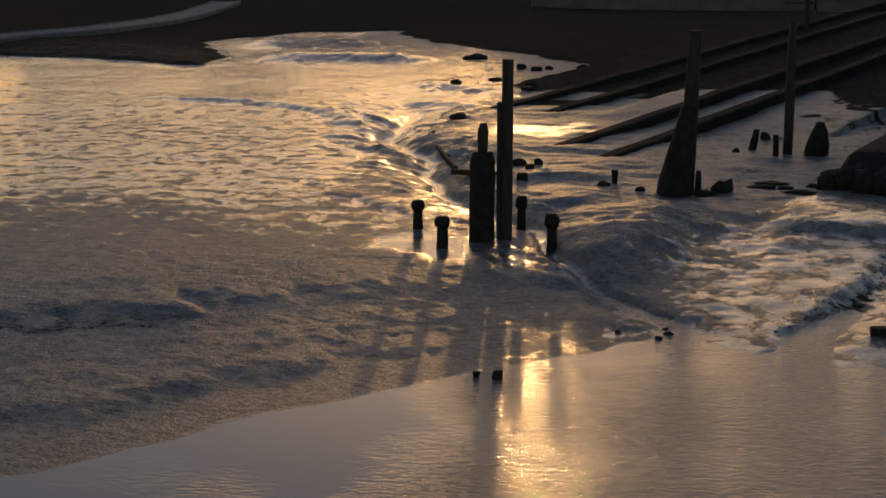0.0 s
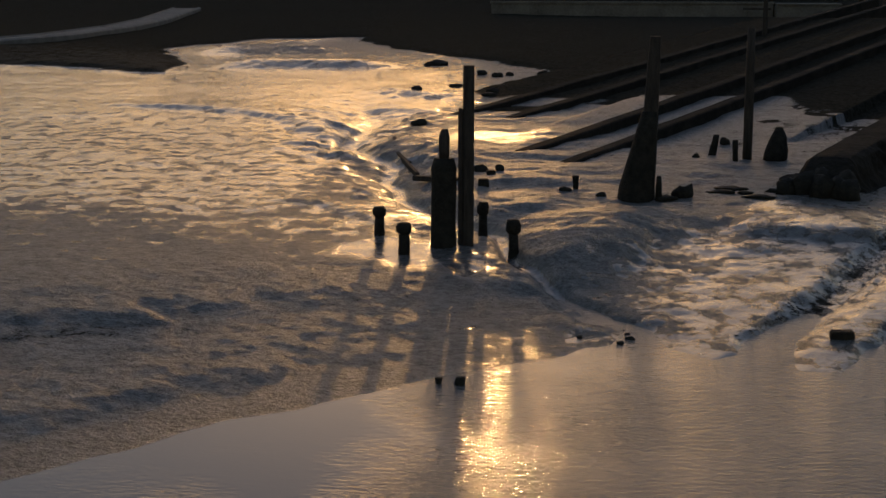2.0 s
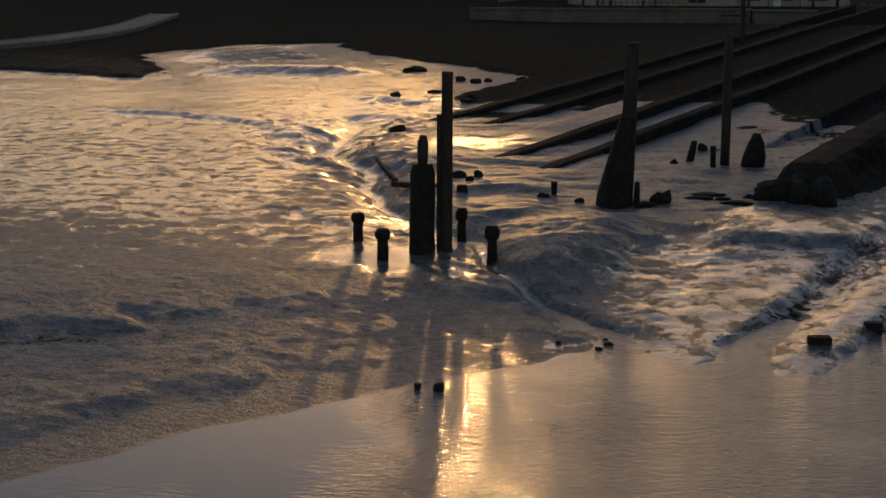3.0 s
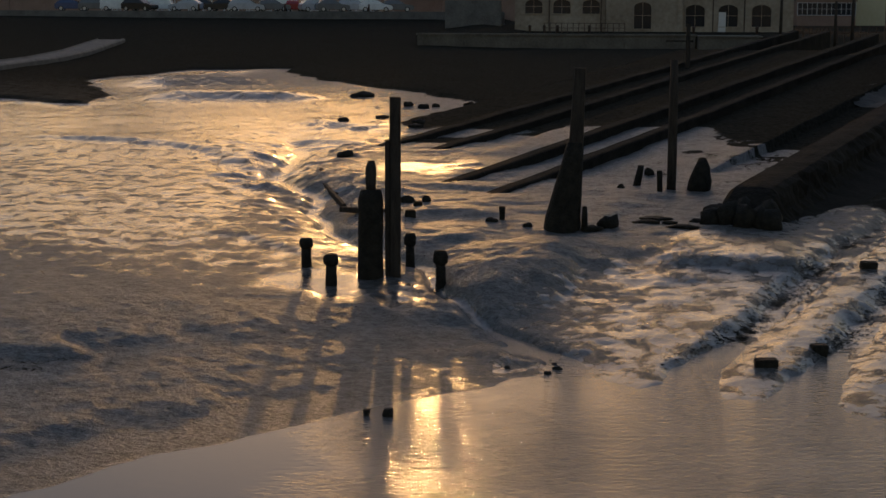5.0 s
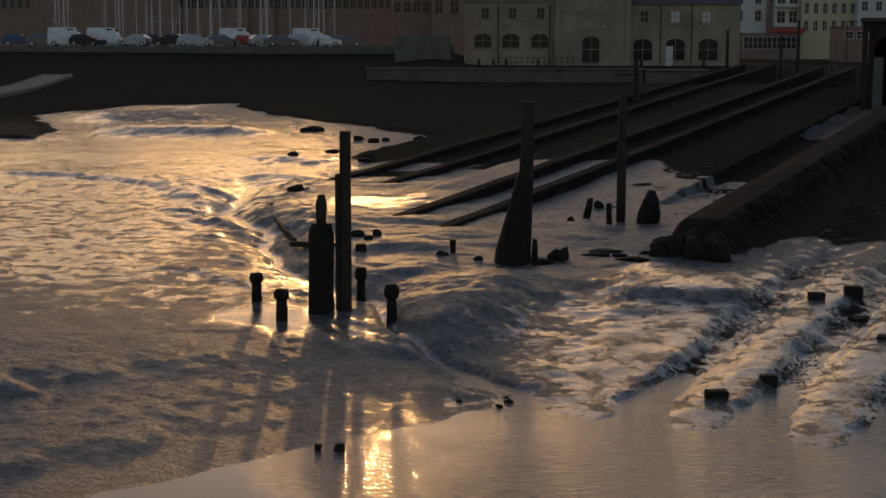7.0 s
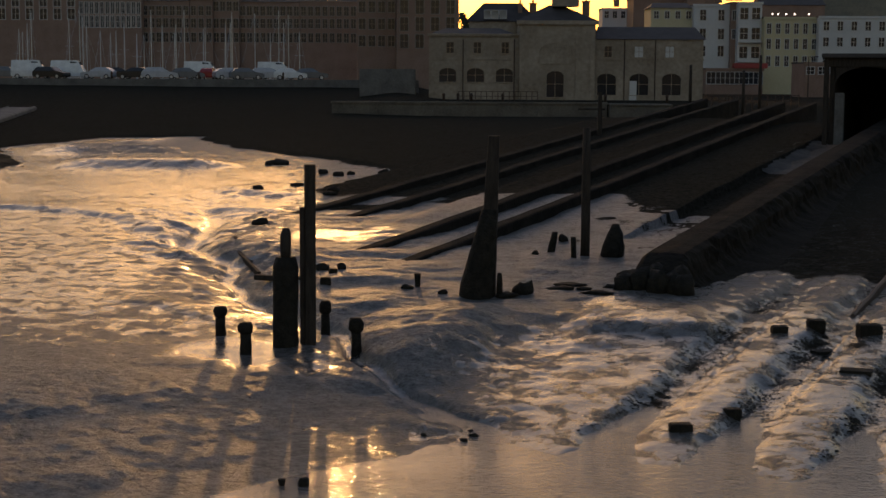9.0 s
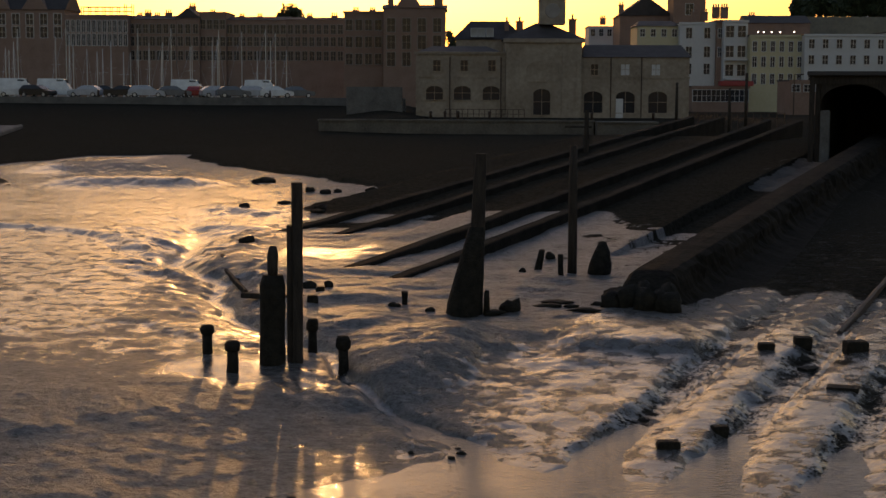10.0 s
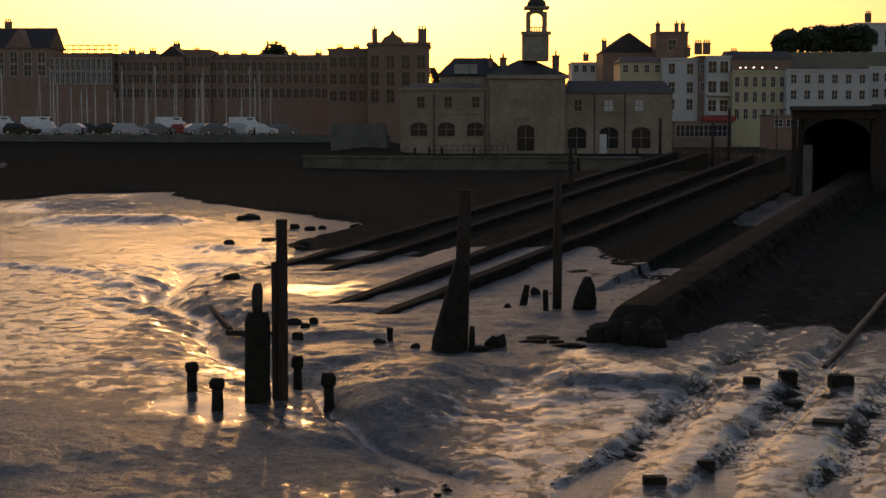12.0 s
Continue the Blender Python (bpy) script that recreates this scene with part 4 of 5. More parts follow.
def terrace(name, x0, x1, dist, top, base, depth, mat, label, cols=0, floors=(), win=(0.8, 1.3), roof="flat", rise=1.5, chimneys=(), wmat=None, turn=0):
    """A plain rendered or brick town house with its rows of sash windows."""
    hh = House(name, x0, x1, dist, base, label, "house", turn, "town houses")
    hh.wall(top - base, depth, mat)
    if roof == "flat":
        hh.band(top - base - 0.15, 0.35, 0.18, mat)
        part("roof", box(-hh.w / 2 - 0.1, hh.w / 2 + 0.1, -0.1, depth + 0.1, top - base + 0.004, top - base + 0.2), SLATE, hh.t)
    else:
        hh.gable(top - base, rise, depth, SLATE, hip=rise if roof == "hip" else 0.0, along=roof != "front")
    if cols:
        step = hh.w / cols
        hh.windows([-hh.w / 2 + step * (i + 0.5) for i in range(cols)], [f - base for f in floors], win[0], win[1], wmat or RENDERED)
    for cx_, ch in chimneys:
        hh.chimney(cx_ - (x0 + x1) / 2, top - base + rise * 0.4, ch, 1.1, depth / 2, pots=3)
    return hh


WHITE_L = "white rendered terraced house with dark sash windows"
terrace("town_house", 25.71, 32.25, 300, 18.26, 3, 9, RENDERED, "distant pale house behind the harbour building", 4, [17.15], chimneys=[(28.86, 1.2)])
hh = terrace("gabled_hall", 29.68, 39.36, 280, 19.50, 3, 12, BRICK, "brown gabled hall with a rounded roof behind the terrace", roof="front", rise=3.6, wmat=SASH)
hh.chimney(-4.4, 19.50 - 3, 2.0, 0.9, 2)
hh = terrace("turreted_house", 38.86, 44.65, 275, 22.73, 3, 8, BRICK, "brown stone house with corner turrets and chimneys", 1, [20.48], (1.4, 2.0))
for xx in (39.27, 42.68, 43.82):
    hh.chimney(xx - (38.86 + 44.65) / 2, 22.73 - 3, 1.6, 0.7, 1.0, pots=1)
terrace("town_house", 27.64, 34.27, 235, 15.70, 3, 9, YELLOW, "pale yellow rendered house with small dark windows", 4, [14.65, 10.88], (0.7, 1.1), "hip", 1.0)
terrace("town_house", 33.98, 39.58, 233, 16.04, 3, 9, RENDERED, WHITE_L, 2, [14.57, 11.70, 9.09], (0.9, 1.6), chimneys=[(38.35, 1.2), (36.87, 1.2)])
terrace("town_house", 39.45, 40.54, 232, 16.34, 3, 9, BRICK, "narrow reddish rendered house between white ones", 1, [14.53, 11.67], (0.6, 1.4), chimneys=[(40.02, 1.6)])
terrace("town_house", 40.24, 43.82, 230, 16.25, 3, 9, RENDERED, "tall white rendered house with wide dark windows", 2, [14.71, 11.71, 8.87], (1.2, 1.7), chimneys=[(40.97, 1.6)])
for zz in (10.33, 7.41):
    tagged(part("balcony", box(40.37, 43.74, 228.9, 229.9, zz, zz + 0.25), RENDERED), "white balcony slab on the tall house", "balcony")
hh = terrace("corner_hotel", 43.87, 52.01, 228, 13.95, 3, 9, YELLOW, "cream rendered hotel front with rows of sash windows", 6, [12.42, 10.12, 7.56], (0.62, 1.5))
terrace("corner_hotel", 51.60, 63.96, 226, 14.05, 3, 9, RENDERED, "white rendered hotel front with rows of sash windows", 6, [12.78, 10.42, 7.72], (0.8, 1.3))
terrace("town_house", 65.74, 71.15, 232, 14.70, 3, 9, RENDERED, WHITE_L, 3, [13.23, 10.81], (0.9, 1.3))
terrace("cliff_house", 82.08, 92.00, 300, 26.07, 20.16, 10, RENDERED, "pale house on the cliff top behind trees", 4, [24.06, 22.39], (0.9, 1.3), chimneys=[(85.80, 1.6)])
terrace("long_roof", 49.82, 60.65, 262, 17.44, 3, 9, BRICK, "long dark slate roof behind the white houses", roof="along", rise=1.5, chimneys=[(51.40, 0.8)])
# shop fronts
SHOP_RED = material("red_shopfront", (0.35, 0.05, 0.04), 0.6, scale=1)
tagged(part("shop_awning", box(38.73, 43.66, 223.5, 225.5, 6.45, 7.21, bevel=0.1), SHOP_RED), "red shop fascia below the white houses", "shop sign")
terrace("shop", 34.71, 43.05, 224, 6.27, 3, 5, BRICK, "low dark shop fronts along the quay road", 6, [5.02], (1.3, 1.7))
terrace("low_building", 43.90, 48.56, 200, 7.02, 2.6, 8, BRICK, "low dark building beside the tunnel shed", 3, [6.12], (1.0, 0.9))

# west side of the harbour
hh = terrace("gabled_house", -79.30, -65.39, 250, 18.66, 3, 10, BRICK, "brick gabled house with steep slate roof and white window bays", 6, [17.08, 14.94], (1.2, 1.8), "along", 3.6, chimneys=[(-73.38, 3.0)])
for gx in (-70.28, -76.48):
    bm = bmesh.new()
    f = [bm.verts.new(p) for p in ((-2.2, 0, 0), (2.2, 0, 0), (0, 0, 3.2), (-2.2, 4.5, 0), (2.2, 4.5, 0), (0, 4.5, 3.2))]
    for q in ((0, 1, 2), (5, 4, 3), (1, 4, 5, 2), (3, 0, 2, 5), (0, 3, 4, 1)):
        bm.faces.new([f[i] for i in q])
    part("front_gable", bm, BRICK, hh.t).location = (gx - (-79.30 + -65.39) / 2, -0.3, 18.66 - 3)
terrace("town_house", -65.30, -54.87, 250, 17.64, 3, 10, BRICK, "long brick front with tall white window bays", 12, [15.97, 13.73], (0.55, 1.9))
terrace("town_house", -55.26, -47.26, 252, 17.27, 3, 10, BRICK, "brown brick terrace with slate roof", 7, [15.67, 13.61, 11.26], (0.8, 1.5), "along", 0.8, chimneys=[(-52.94, 0.8), (-49.44, 0.8)], wmat=SASH)
terrace("town_house", -47.21, -43.38, 252, 17.46, 3, 10, BRICK, "brown gabled house with a small chimney", 3, [15.67, 13.61, 11.26], (0.8, 1.5), "front", 1.7, chimneys=[(-45.36, 1.4)], wmat=SASH)
terrace("town_house", -43.50, -39.08, 253, 18.35, 3, 10, BRICK, "flat-topped brown brick house", 4, [16.47, 13.64, 11.28], (0.8, 1.5), wmat=SASH)
terrace("town_house", -39.19, -29.02, 254, 17.27, 3, 10, BRICK, "brown brick terrace with slate roof", 9, [15.75, 13.67, 11.30], (0.8, 1.5), "along", 0.8, wmat=SASH)
terrace("town_house", -28.97, -19.38, 254, 17.36, 3, 10, BRICK, "brown brick terrace with slate roof", 8, [15.75, 13.67, 11.30], (0.8, 1.5), "along", 0.6, chimneys=[(-21.38, 0.5)], wmat=SASH)
terrace("town_house", -17.50, -11.58, 230, 17.36, 3, 10, BRICK, "flat-topped dark brick building", 4, [15.48, 12.91, 10.33], (1.0, 1.6), wmat=SASH)
hh = terrace("victorian_house", -11.29, -2.11, 225, 17.78, 3, 12, BRICK, "tall dark brick house with gables and high chimneys", 4, [15.27, 12.75, 10.23], (1.2, 2.0), "along", 0.8, wmat=SASH)
mid = (-11.29 + -2.11) / 2
hh.chimney(-10.32 - mid, 17.78 - 3, 2.4, 0.8, 3, pots=1)
hh.chimney(-3.13 - mid, 17.78 - 3, 2.4, 1.3, 3, pots=3)
bm = bmesh.new()
f = [bm.verts.new(p) for p in ((-2.0, 0, 0), (2.0, 0, 0), (1.3, 0, 1.1), (0.4, 0, 1.6), (0, 0, 2.3), (-0.4, 0, 1.6), (-1.3, 0, 1.1))]
bm.faces.new(f)
ex = bmesh.ops.extrude_face_region(bm, geom=bm.faces[:])["geom"]
bmesh.ops.translate(bm, verts=[v for v in ex if isinstance(v, bmesh.types.BMVert)], vec=(0, 1.2, 0))
bmesh.ops.recalc_face_normals(bm, faces=bm.faces)
part("shaped_gable", bm, BRICK, hh.t).location = (-7.53 - mid, 0.2, 17.78 - 3)
tagged(part("yard_wall", box(-12.86, -6.46, 172, 172.5, 2.0, 5.99, bevel=0.05), CONCRETE), "pale low yard wall beside the clock house", "wall")

terrace("town_house", -92.45, -79.35, 250, 17.64, 3, 10, BRICK, "brown brick terrace with slate roof", 10, [15.97, 13.73, 11.21], (0.8, 1.6), "along", 1.0, wmat=SASH)
terrace("town_house", -113.12, -92.55, 250, 18.01, 3, 10, BRICK, "brown brick terrace with slate roof", 14, [15.97, 13.73, 11.21], (0.8, 1.6), "along", 1.0, wmat=SASH)

for cx_, zt_ in ((-54.32, 17.65), (-51.36, 17.65), (-41.91, 18.21), (-36.95, 17.55), (-33.87, 17.55), (-25.40, 17.65), (-16.04, 17.47), (-13.43, 17.47)):
    st = thing("chimney_stack", (cx_, 257 if cx_ < -17.86 else 235, zt_ - 0.8), 0, "brick chimney stack with clay pots on a terrace roof", "chimney", "roof chimneys")
    part("stack", box(-0.5, 0.5, -0.35, 0.35, -0.6, 1.3), BRICK, st)
    for q in (-0.3, 0, 0.3):
        part("chimney_pot", lathe([(1.3, 0.12), (1.75, 0.1)], 8), BRICK, st).location = (q, 0, 0)

# pale ramp up the west bank
def ramp(points, width, label):
    bm = bmesh.new()
    rows = []
    for i, (x, y, z) in enumerate(points):
        x2, y2, _ = points[min(i + 1, len(points) - 1)]
        x1, y1, _ = points[max(i - 1, 0)]
        n = Vector((y2 - y1, x1 - x2, 0)).normalized() * width / 2
        rows.append([bm.verts.new((x + n.x * s, y + n.y * s, z + dz)) for s, dz in ((-1, -1.2), (-1, 0), (-0.85, 0.12), (-0.8, 0), (0.8, 0), (0.85, 0.12), (1, 0), (1, -1.2))])
    for a, b in zip(rows, rows[1:]):
        for k in range(7):
            bm.faces.new((a[k], a[k + 1], b[k + 1], b[k]))
    bm.faces.new(rows[0])
    bm.faces.new(rows[-1])
    bmesh.ops.recalc_face_normals(bm, faces=bm.faces)
    tagged(part("ramp", bm, CONCRETE), label, "ramp", kind="structure")


ramp([(x, y, mud_z(x, y) + 0.25) for x, y in ((-45.82, 83.07), (-43.91, 94.23), (-42.51, 99.28), (-41.80, 105.86), (-42.26, 121.29), (-43.17, 132.90), (-45.35, 150.54))], 3.0, "pale concrete ramp climbing the dark bank")

# scaffold over the flat roof
scaf = thing("scaffold", (-58.63, 251, 17.64), 0, "light scaffold standing on a flat roof", "scaffold")
for i in range(8):
    for yy in (0, 1.5):
        part("pole", box(-4.2 + i * 1.2 - 0.05, -4.2 + i * 1.2 + 0.05, yy, yy + 0.1, -0.1, 1.6 if i < 6 else 2.0), IRON, scaf)
for zz in (0.8, 1.5):
    for yy in (-0.06, 1.62):
        part("ledger", box(-4.3, 4.3, yy, yy + 0.06, zz, zz + 0.08), IRON, scaf)

# ---- tunnel shed over the slip ----
ax0, ay0, gz = 18.23, 77.03, 2.5
ax1 = ax0 + 3.9
shed = thing("slip_shed", ((ax0 + ax1) / 2, ay0, gz), -20, "dark open-fronted timber shed at the head of the slipway", "shed")
hw = (ax1 - ax0) / 2
top = 6.45 - gz
part("side_wall", box(-hw, -hw + 0.25, 0.2, 14, -0.5, top), TIMBER, shed)
part("side_wall", box(hw - 0.25, hw + 3.0, 0.2, 14, -0.5, top + 0.3), TIMBER, shed)
part("back_wall", box(-hw + 0.26, hw - 0.26, 13.8, 14, -0.5, top), TIMBER, shed)
part("corner_post", box(-hw - 0.28, -hw - 0.03, -0.1, 0.15, -0.5, top + 0.1, bevel=0.02), TIMBER, shed)
part("pier", box(-hw + 0.28, -hw + 0.75, 0.1, 0.6, -0.5, top * 0.55, bevel=0.03), CONCRETE, shed, "pale concrete pier")
part("pier", box(hw - 0.5, hw - 0.26, 0.1, 0.5, -0.5, top * 0.12, bevel=0.03), CONCRETE, shed, "pale concrete pier")
part("lintel", box(-hw - 0.1, hw + 0.1, 0.0, 0.35, top - 0.45, top, bevel=0.02), TIMBER, shed)
bm = bmesh.new()
n, prev = 12, None
for i in range(n + 1):
    a = math.pi * i / n
    p = (-(hw - 0.3) * math.cos(a), top - 1.35 + 0.9 * math.sin(a))
    if prev:
        f = [bm.verts.new((q[0], 0.08, q[1])) for q in (prev, p, (p[0], top - 0.44), (prev[0], top - 0.44))]
        bm.faces.new(f)
    prev = p
part("arch_board", bm, TIMBER, shed)
part("roof", box(-hw - 0.4, hw + 0.3, -0.3, 14.2, top + 0.004, top + 0.22, bevel=0.03), SLATE, shed)

QUAY_STONE = material("quay_stone", (0.1, 0.082, 0.06), 0.85, second=(0.2, 0.168, 0.125), scale=0.5, detail=9, bump=0.5, bump_scale=2.5)
front = thing("quay_front", (0, 150, 0), 0, "pale weathered stone quay front below the clock house", "wall", kind="structure")
part("wall_face", box(-14.0, 13.5, 0, 1.0, -0.6, 2.48, bevel=0.05), QUAY_STONE, front)
part("coping", box(-14.1, 13.6, -0.12, 1.1, 2.484, 2.72, bevel=0.04), QUAY_STONE, front)
part("bastion", box(13.62, 19.6, -2.2, 1.0, -0.6, 2.42, bevel=0.06), QUAY_STONE, front, "paler projecting block of the quay front")
part("bastion_coping", box(13.62, 19.7, -2.32, 1.0, 2.424, 2.62, bevel=0.04), QUAY_STONE, front)
for xx in (-9.5, -4.2, 1.3, 6.9, 11.4):
    part("buttress", box(xx - 0.35, xx + 0.35, -0.35, -0.004, -0.6, 1.9, bevel=0.05), QUAY_STONE, front)
tagged(part("quay_wall", box(-82.81, -6.46, 182.4, 183.2, 1.5, 4.66, bevel=0.08), CONCRETE), "worn concrete quay wall below the parked cars", "wall", kind="structure")

# ---- small things on the quay ----
def pole(name, x, y, z, h, r, label, category="post", mat=None):
    ob = part(name, lathe([(-0.3, r), (h * 0.5, r * 0.9), (h, r * 0.75)], 8, 0.02, int(x * 10) % 50), mat or TIMBER, smooth=True)
    ob.location = (x, y, z)
    return tagged(ob, label, category, "quay posts")


pole("quay_post", 21.70, 150, 2.5, 4.0, 0.17, "dark timber post on the quay")
pole("quay_post", 22.87, 120, 2.5, 4.6, 0.14, "dark timber post on the quay")
pole("quay_post", 21.56, 120, 2.5, 3.4, 0.14, "dark leaning timber post on the quay")
mark = thing("slip_mark", (*slip_xy(86, -28.5), 1.9), 0, "dark slipway marker post with a short cross arm", "post")
part("post", lathe([(-0.3, 0.16), (2.6, 0.13)], 8), TIMBER, mark)
part("cross_arm", box(-1.3, 0.3, -0.06, 0.06, 1.5, 1.62), TIMBER, mark)


def street_lamp(x, y, z, hgt):
    t = thing("street_lamp", (x, y, z), 0, "tall slim street lamp on the quay road", "street lamp", "street lamps")
    part("pole", lathe([(-0.3, 0.1), (hgt * 0.5, 0.08), (hgt, 0.05)], 8), IRON, t)
    part("arm", box(0, 0.8, -0.03, 0.03, hgt - 0.05, hgt + 0.03), IRON, t)
    part("lamp_head", box(0.6, 1.2, -0.12, 0.12, hgt - 0.06, hgt + 0.08, bevel=0.03), IRON, t)


street_lamp(42.20, 190, 2.6, 5.2)


def railing(x0, x1, y, z, n):
    t = thing("railing", ((x0 + x1) / 2, y, z), 0, "low iron railing along the quay edge", "railing", "quay railings")
    w = x1 - x0
    for i in range(n + 1):
        part("post", box(-w / 2 + w * i / n - 0.04, -w / 2 + w * i / n + 0.04, -0.04, 0.04, -0.3, 1.05), IRON, t)
    for zz in (0.5, 1.0):
        part("rail", box(-w / 2, w / 2, -0.03, 0.03, zz, zz + 0.06), IRON, t)


railing(20.85, 25.67, 135, 2.6, 8)
railing(21.93, 30.74, 142, 2.6, 12)
railing(-1.44, 6.98, 160, 2.6, 14)
for i, xx in enumerate((-3.04, -1.49, -0.06, 3.35, 14.07, 20.57)):
    bm = lathe([(-0.2, 0.16), (0.5, 0.14), (0.6, 0.2), (0.8, 0.12)], 10)
    ob = part("bollard", bm, IRON, smooth=True)
    ob.location = (xx, 163 - 4 * (i > 3), 2.6)
    tagged(ob, "dark iron bollard on the quay", "bollard", "bollards")

# ---- parked cars on the west quay ----
TYRE = material("tyre_rubber", (0.02, 0.02, 0.02), 0.8, scale=6)
RIM = material("wheel_metal", (0.45, 0.45, 0.46), 0.35, metal=0.8, scale=6)
CAR_GLASS = material("car_glass", (0.015, 0.017, 0.02), 0.08, scale=1)
PAINTS = {c: material("car_paint_" + c, rgb, 0.25, scale=1.2, spec=0.6) for c, rgb in
          (("white", (0.7, 0.7, 0.68)), ("silver", (0.42, 0.43, 0.45)), ("black", (0.02, 0.02, 0.022)), ("blue", (0.04, 0.07, 0.16)), ("red", (0.3, 0.03, 0.025)), ("grey", (0.14, 0.145, 0.15)))}
LAMP_RED = material("tail_lamp", (0.3, 0.01, 0.01), 0.2, scale=3)


def extruded(profile, w, inset=0.0, bm=None):
    """A side outline (x, z) drawn across a width; the upper points may lean in."""
    bm = bm or bmesh.new()
    zmax, zmin = max(p[1] for p in profile), min(p[1] for p in profile)
    sides = []
    for s in (-1, 1):
        sides.append([bm.verts.new((x, s * (w / 2 - inset * (z - zmin) / (zmax - zmin + 1e-6)), z)) for x, z in profile])
    n = len(profile)
    for k in range(n):
        j = (k + 1) % n
        bm.faces.new((sides[0][k], sides[0][j], sides[1][j], sides[1][k]))
    bm.faces.new(sides[0][::-1])
    bm.faces.new(sides[1])
    bmesh.ops.recalc_face_normals(bm, faces=bm.faces)
    return bm


def car(x, y, z, turn, colour, kind="hatchback"):
    van = kind == "van"
    words = {"van": "panel van", "hatchback": "hatchback car", "estate": "estate car"}[kind]
    t = thing("van" if van else "car", (x, y, z), turn, f"{colour} {words} parked on the harbour quay", "van" if van else "car", "parked cars")
    L, W, H = (5.2, 1.95, 2.3) if van else (4.2, 1.75, 1.46) if kind == "hatchback" else (4.5, 1.78, 1.5)
    a = L / 2
    paint = PAINTS[colour]
    lower = [(-a, 0.35), (-a + 0.1, 0.25), (a - 0.1, 0.25), (a, 0.4), (a - 0.03, 0.72), (a - 0.25, 0.82), (a - 1.1, 0.95), (-a + 0.15, 0.98), (-a, 0.9)]
    bm = extruded(lower, W)
    bmesh.ops.bevel(bm, geom=bm.edges[:], offset=0.05, segments=2, affect="EDGES")
    part("body", bm, paint, t)
    if van:
        upper = [(-a + 0.02, 0.96), (a - 1.0, 0.94), (a - 1.75, H - 0.06), (a - 2.1, H), (-a + 0.1, H)]
    elif kind == "estate":
        upper = [(-a + 0.08, 0.96), (a - 1.15, 0.94), (a - 1.95, H - 0.05), (a - 2.3, H), (-a + 0.75, H - 0.02), (-a + 0.45, H - 0.1)]
    else:
        upper = [(-a + 0.1, 0.96), (a - 1.1, 0.94), (a - 1.85, H - 0.05), (a - 2.2, H), (-a + 0.95, H - 0.03), (-a + 0.6, H - 0.14)]
    bm = extruded(upper, W - 0.08, 0.16)
    bmesh.ops.bevel(bm, geom=bm.edges[:], offset=0.04, segments=2, affect="EDGES")
    part("cabin", bm, paint, t)
    for s in (-1, 1):
        yw = s * (W / 2 - 0.075)
        g = [(a - 1.3, 1.0), (a - 1.95, H - 0.17), (a - 2.7, H - 0.13), (a - 2.7, 1.02)]
        gl = [g] if van else [g, [(a - 2.76, 1.02), (a - 2.76, H - 0.13), (-a + 0.95, H - 0.16), (-a + 0.6, 1.02)]]
        for q in gl:
            bm = bmesh.new()
            bm.faces.new([bm.verts.new((px_, yw + s * (0.012 - 0.13 * (pz_ - 0.96) / (H - 0.96)), pz_)) for px_, pz_ in q])
            part("side_window", bm, CAR_GLASS, t)
    xb = a - 1.12
    bm = bmesh.new()
    bm.faces.new([bm.verts.new(p) for p in ((xb + 0.03, -W / 2 + 0.15, 1.0), (xb + 0.03, W / 2 - 0.15, 1.0), (xb - 0.66 + (0.1 if van else 0), W / 2 - 0.26, H - 0.12), (xb - 0.66 + (0.1 if van else 0), -W / 2 + 0.26, H - 0.12))])
    part("windscreen", bm, CAR_GLASS, t)
    for sx_ in (a - 0.85, -a + 0.8):
        for s in (-1, 1):
            wheel = part("wheel", lathe([(-0.1, 0.24), (-0.09, 0.31), (0.09, 0.31), (0.1, 0.24)], 18), TYRE, t)
            wheel.location, wheel.rotation_euler = (sx_, s * (W / 2 - 0.09), 0.31), (radians(90), 0, 0)
            part("rim", lathe([(-0.105, 0.2), (0.105, 0.2)], 14), RIM, wheel)
    for s in (-1, 1):
        part("headlight", box(a - 0.2, a + 0.005, s * 0.6 - 0.16, s * 0.6 + 0.16, 0.6, 0.74, bevel=0.02), CAR_GLASS, t)
        part("tail_light", box(-a - 0.006, -a + 0.06, s * 0.7 - 0.1, s * 0.7 + 0.1, 0.66, 0.86, bevel=0.02), LAMP_RED, t)


QZ = 4.6
for x, y, turn, colour, kind in (
        (-55.04, 188, 8, "white", "van"), (-52.15, 186, -20, "black", "estate"), (-50.63, 190, 4, "white", "van"), (-46.77, 188, 172, "silver", "hatchback"),
        (-44.70, 190, 12, "black", "hatchback"), (-42.03, 187, 170, "black", "hatchback"), (-38.59, 186, 6, "silver", "estate"), (-35.42, 187, 14, "grey", "hatchback"),
        (-33.10, 189, 90, "red", "hatchback"), (-35.09, 197, 0, "white", "van"), (-30.08, 187, 25, "silver", "hatchback"), (-27.89, 186, 20, "grey", "hatchback"),
        (-25.30, 187, 15, "silver", "estate"), (-22.63, 187, 10, "white", "hatchback"), (-20.17, 189, 8, "grey", "hatchback"), (-25.73, 199, 0, "white", "van"), (-58.22, 188, 8, "grey", "estate"), (-61.40, 188, 8, "blue", "hatchback")):
    car(x, y, QZ, turn, colour, kind)
for x in (-44.19, -33.47, -23.10):
    ob = part("bollard", lathe([(-0.2, 0.14), (0.8, 0.12), (0.95, 0.05)], 10), IRON, smooth=True)
    ob.location = (x, 184, QZ)
    tagged(ob, "dark iron bollard on the quay", "bollard", "bollards")

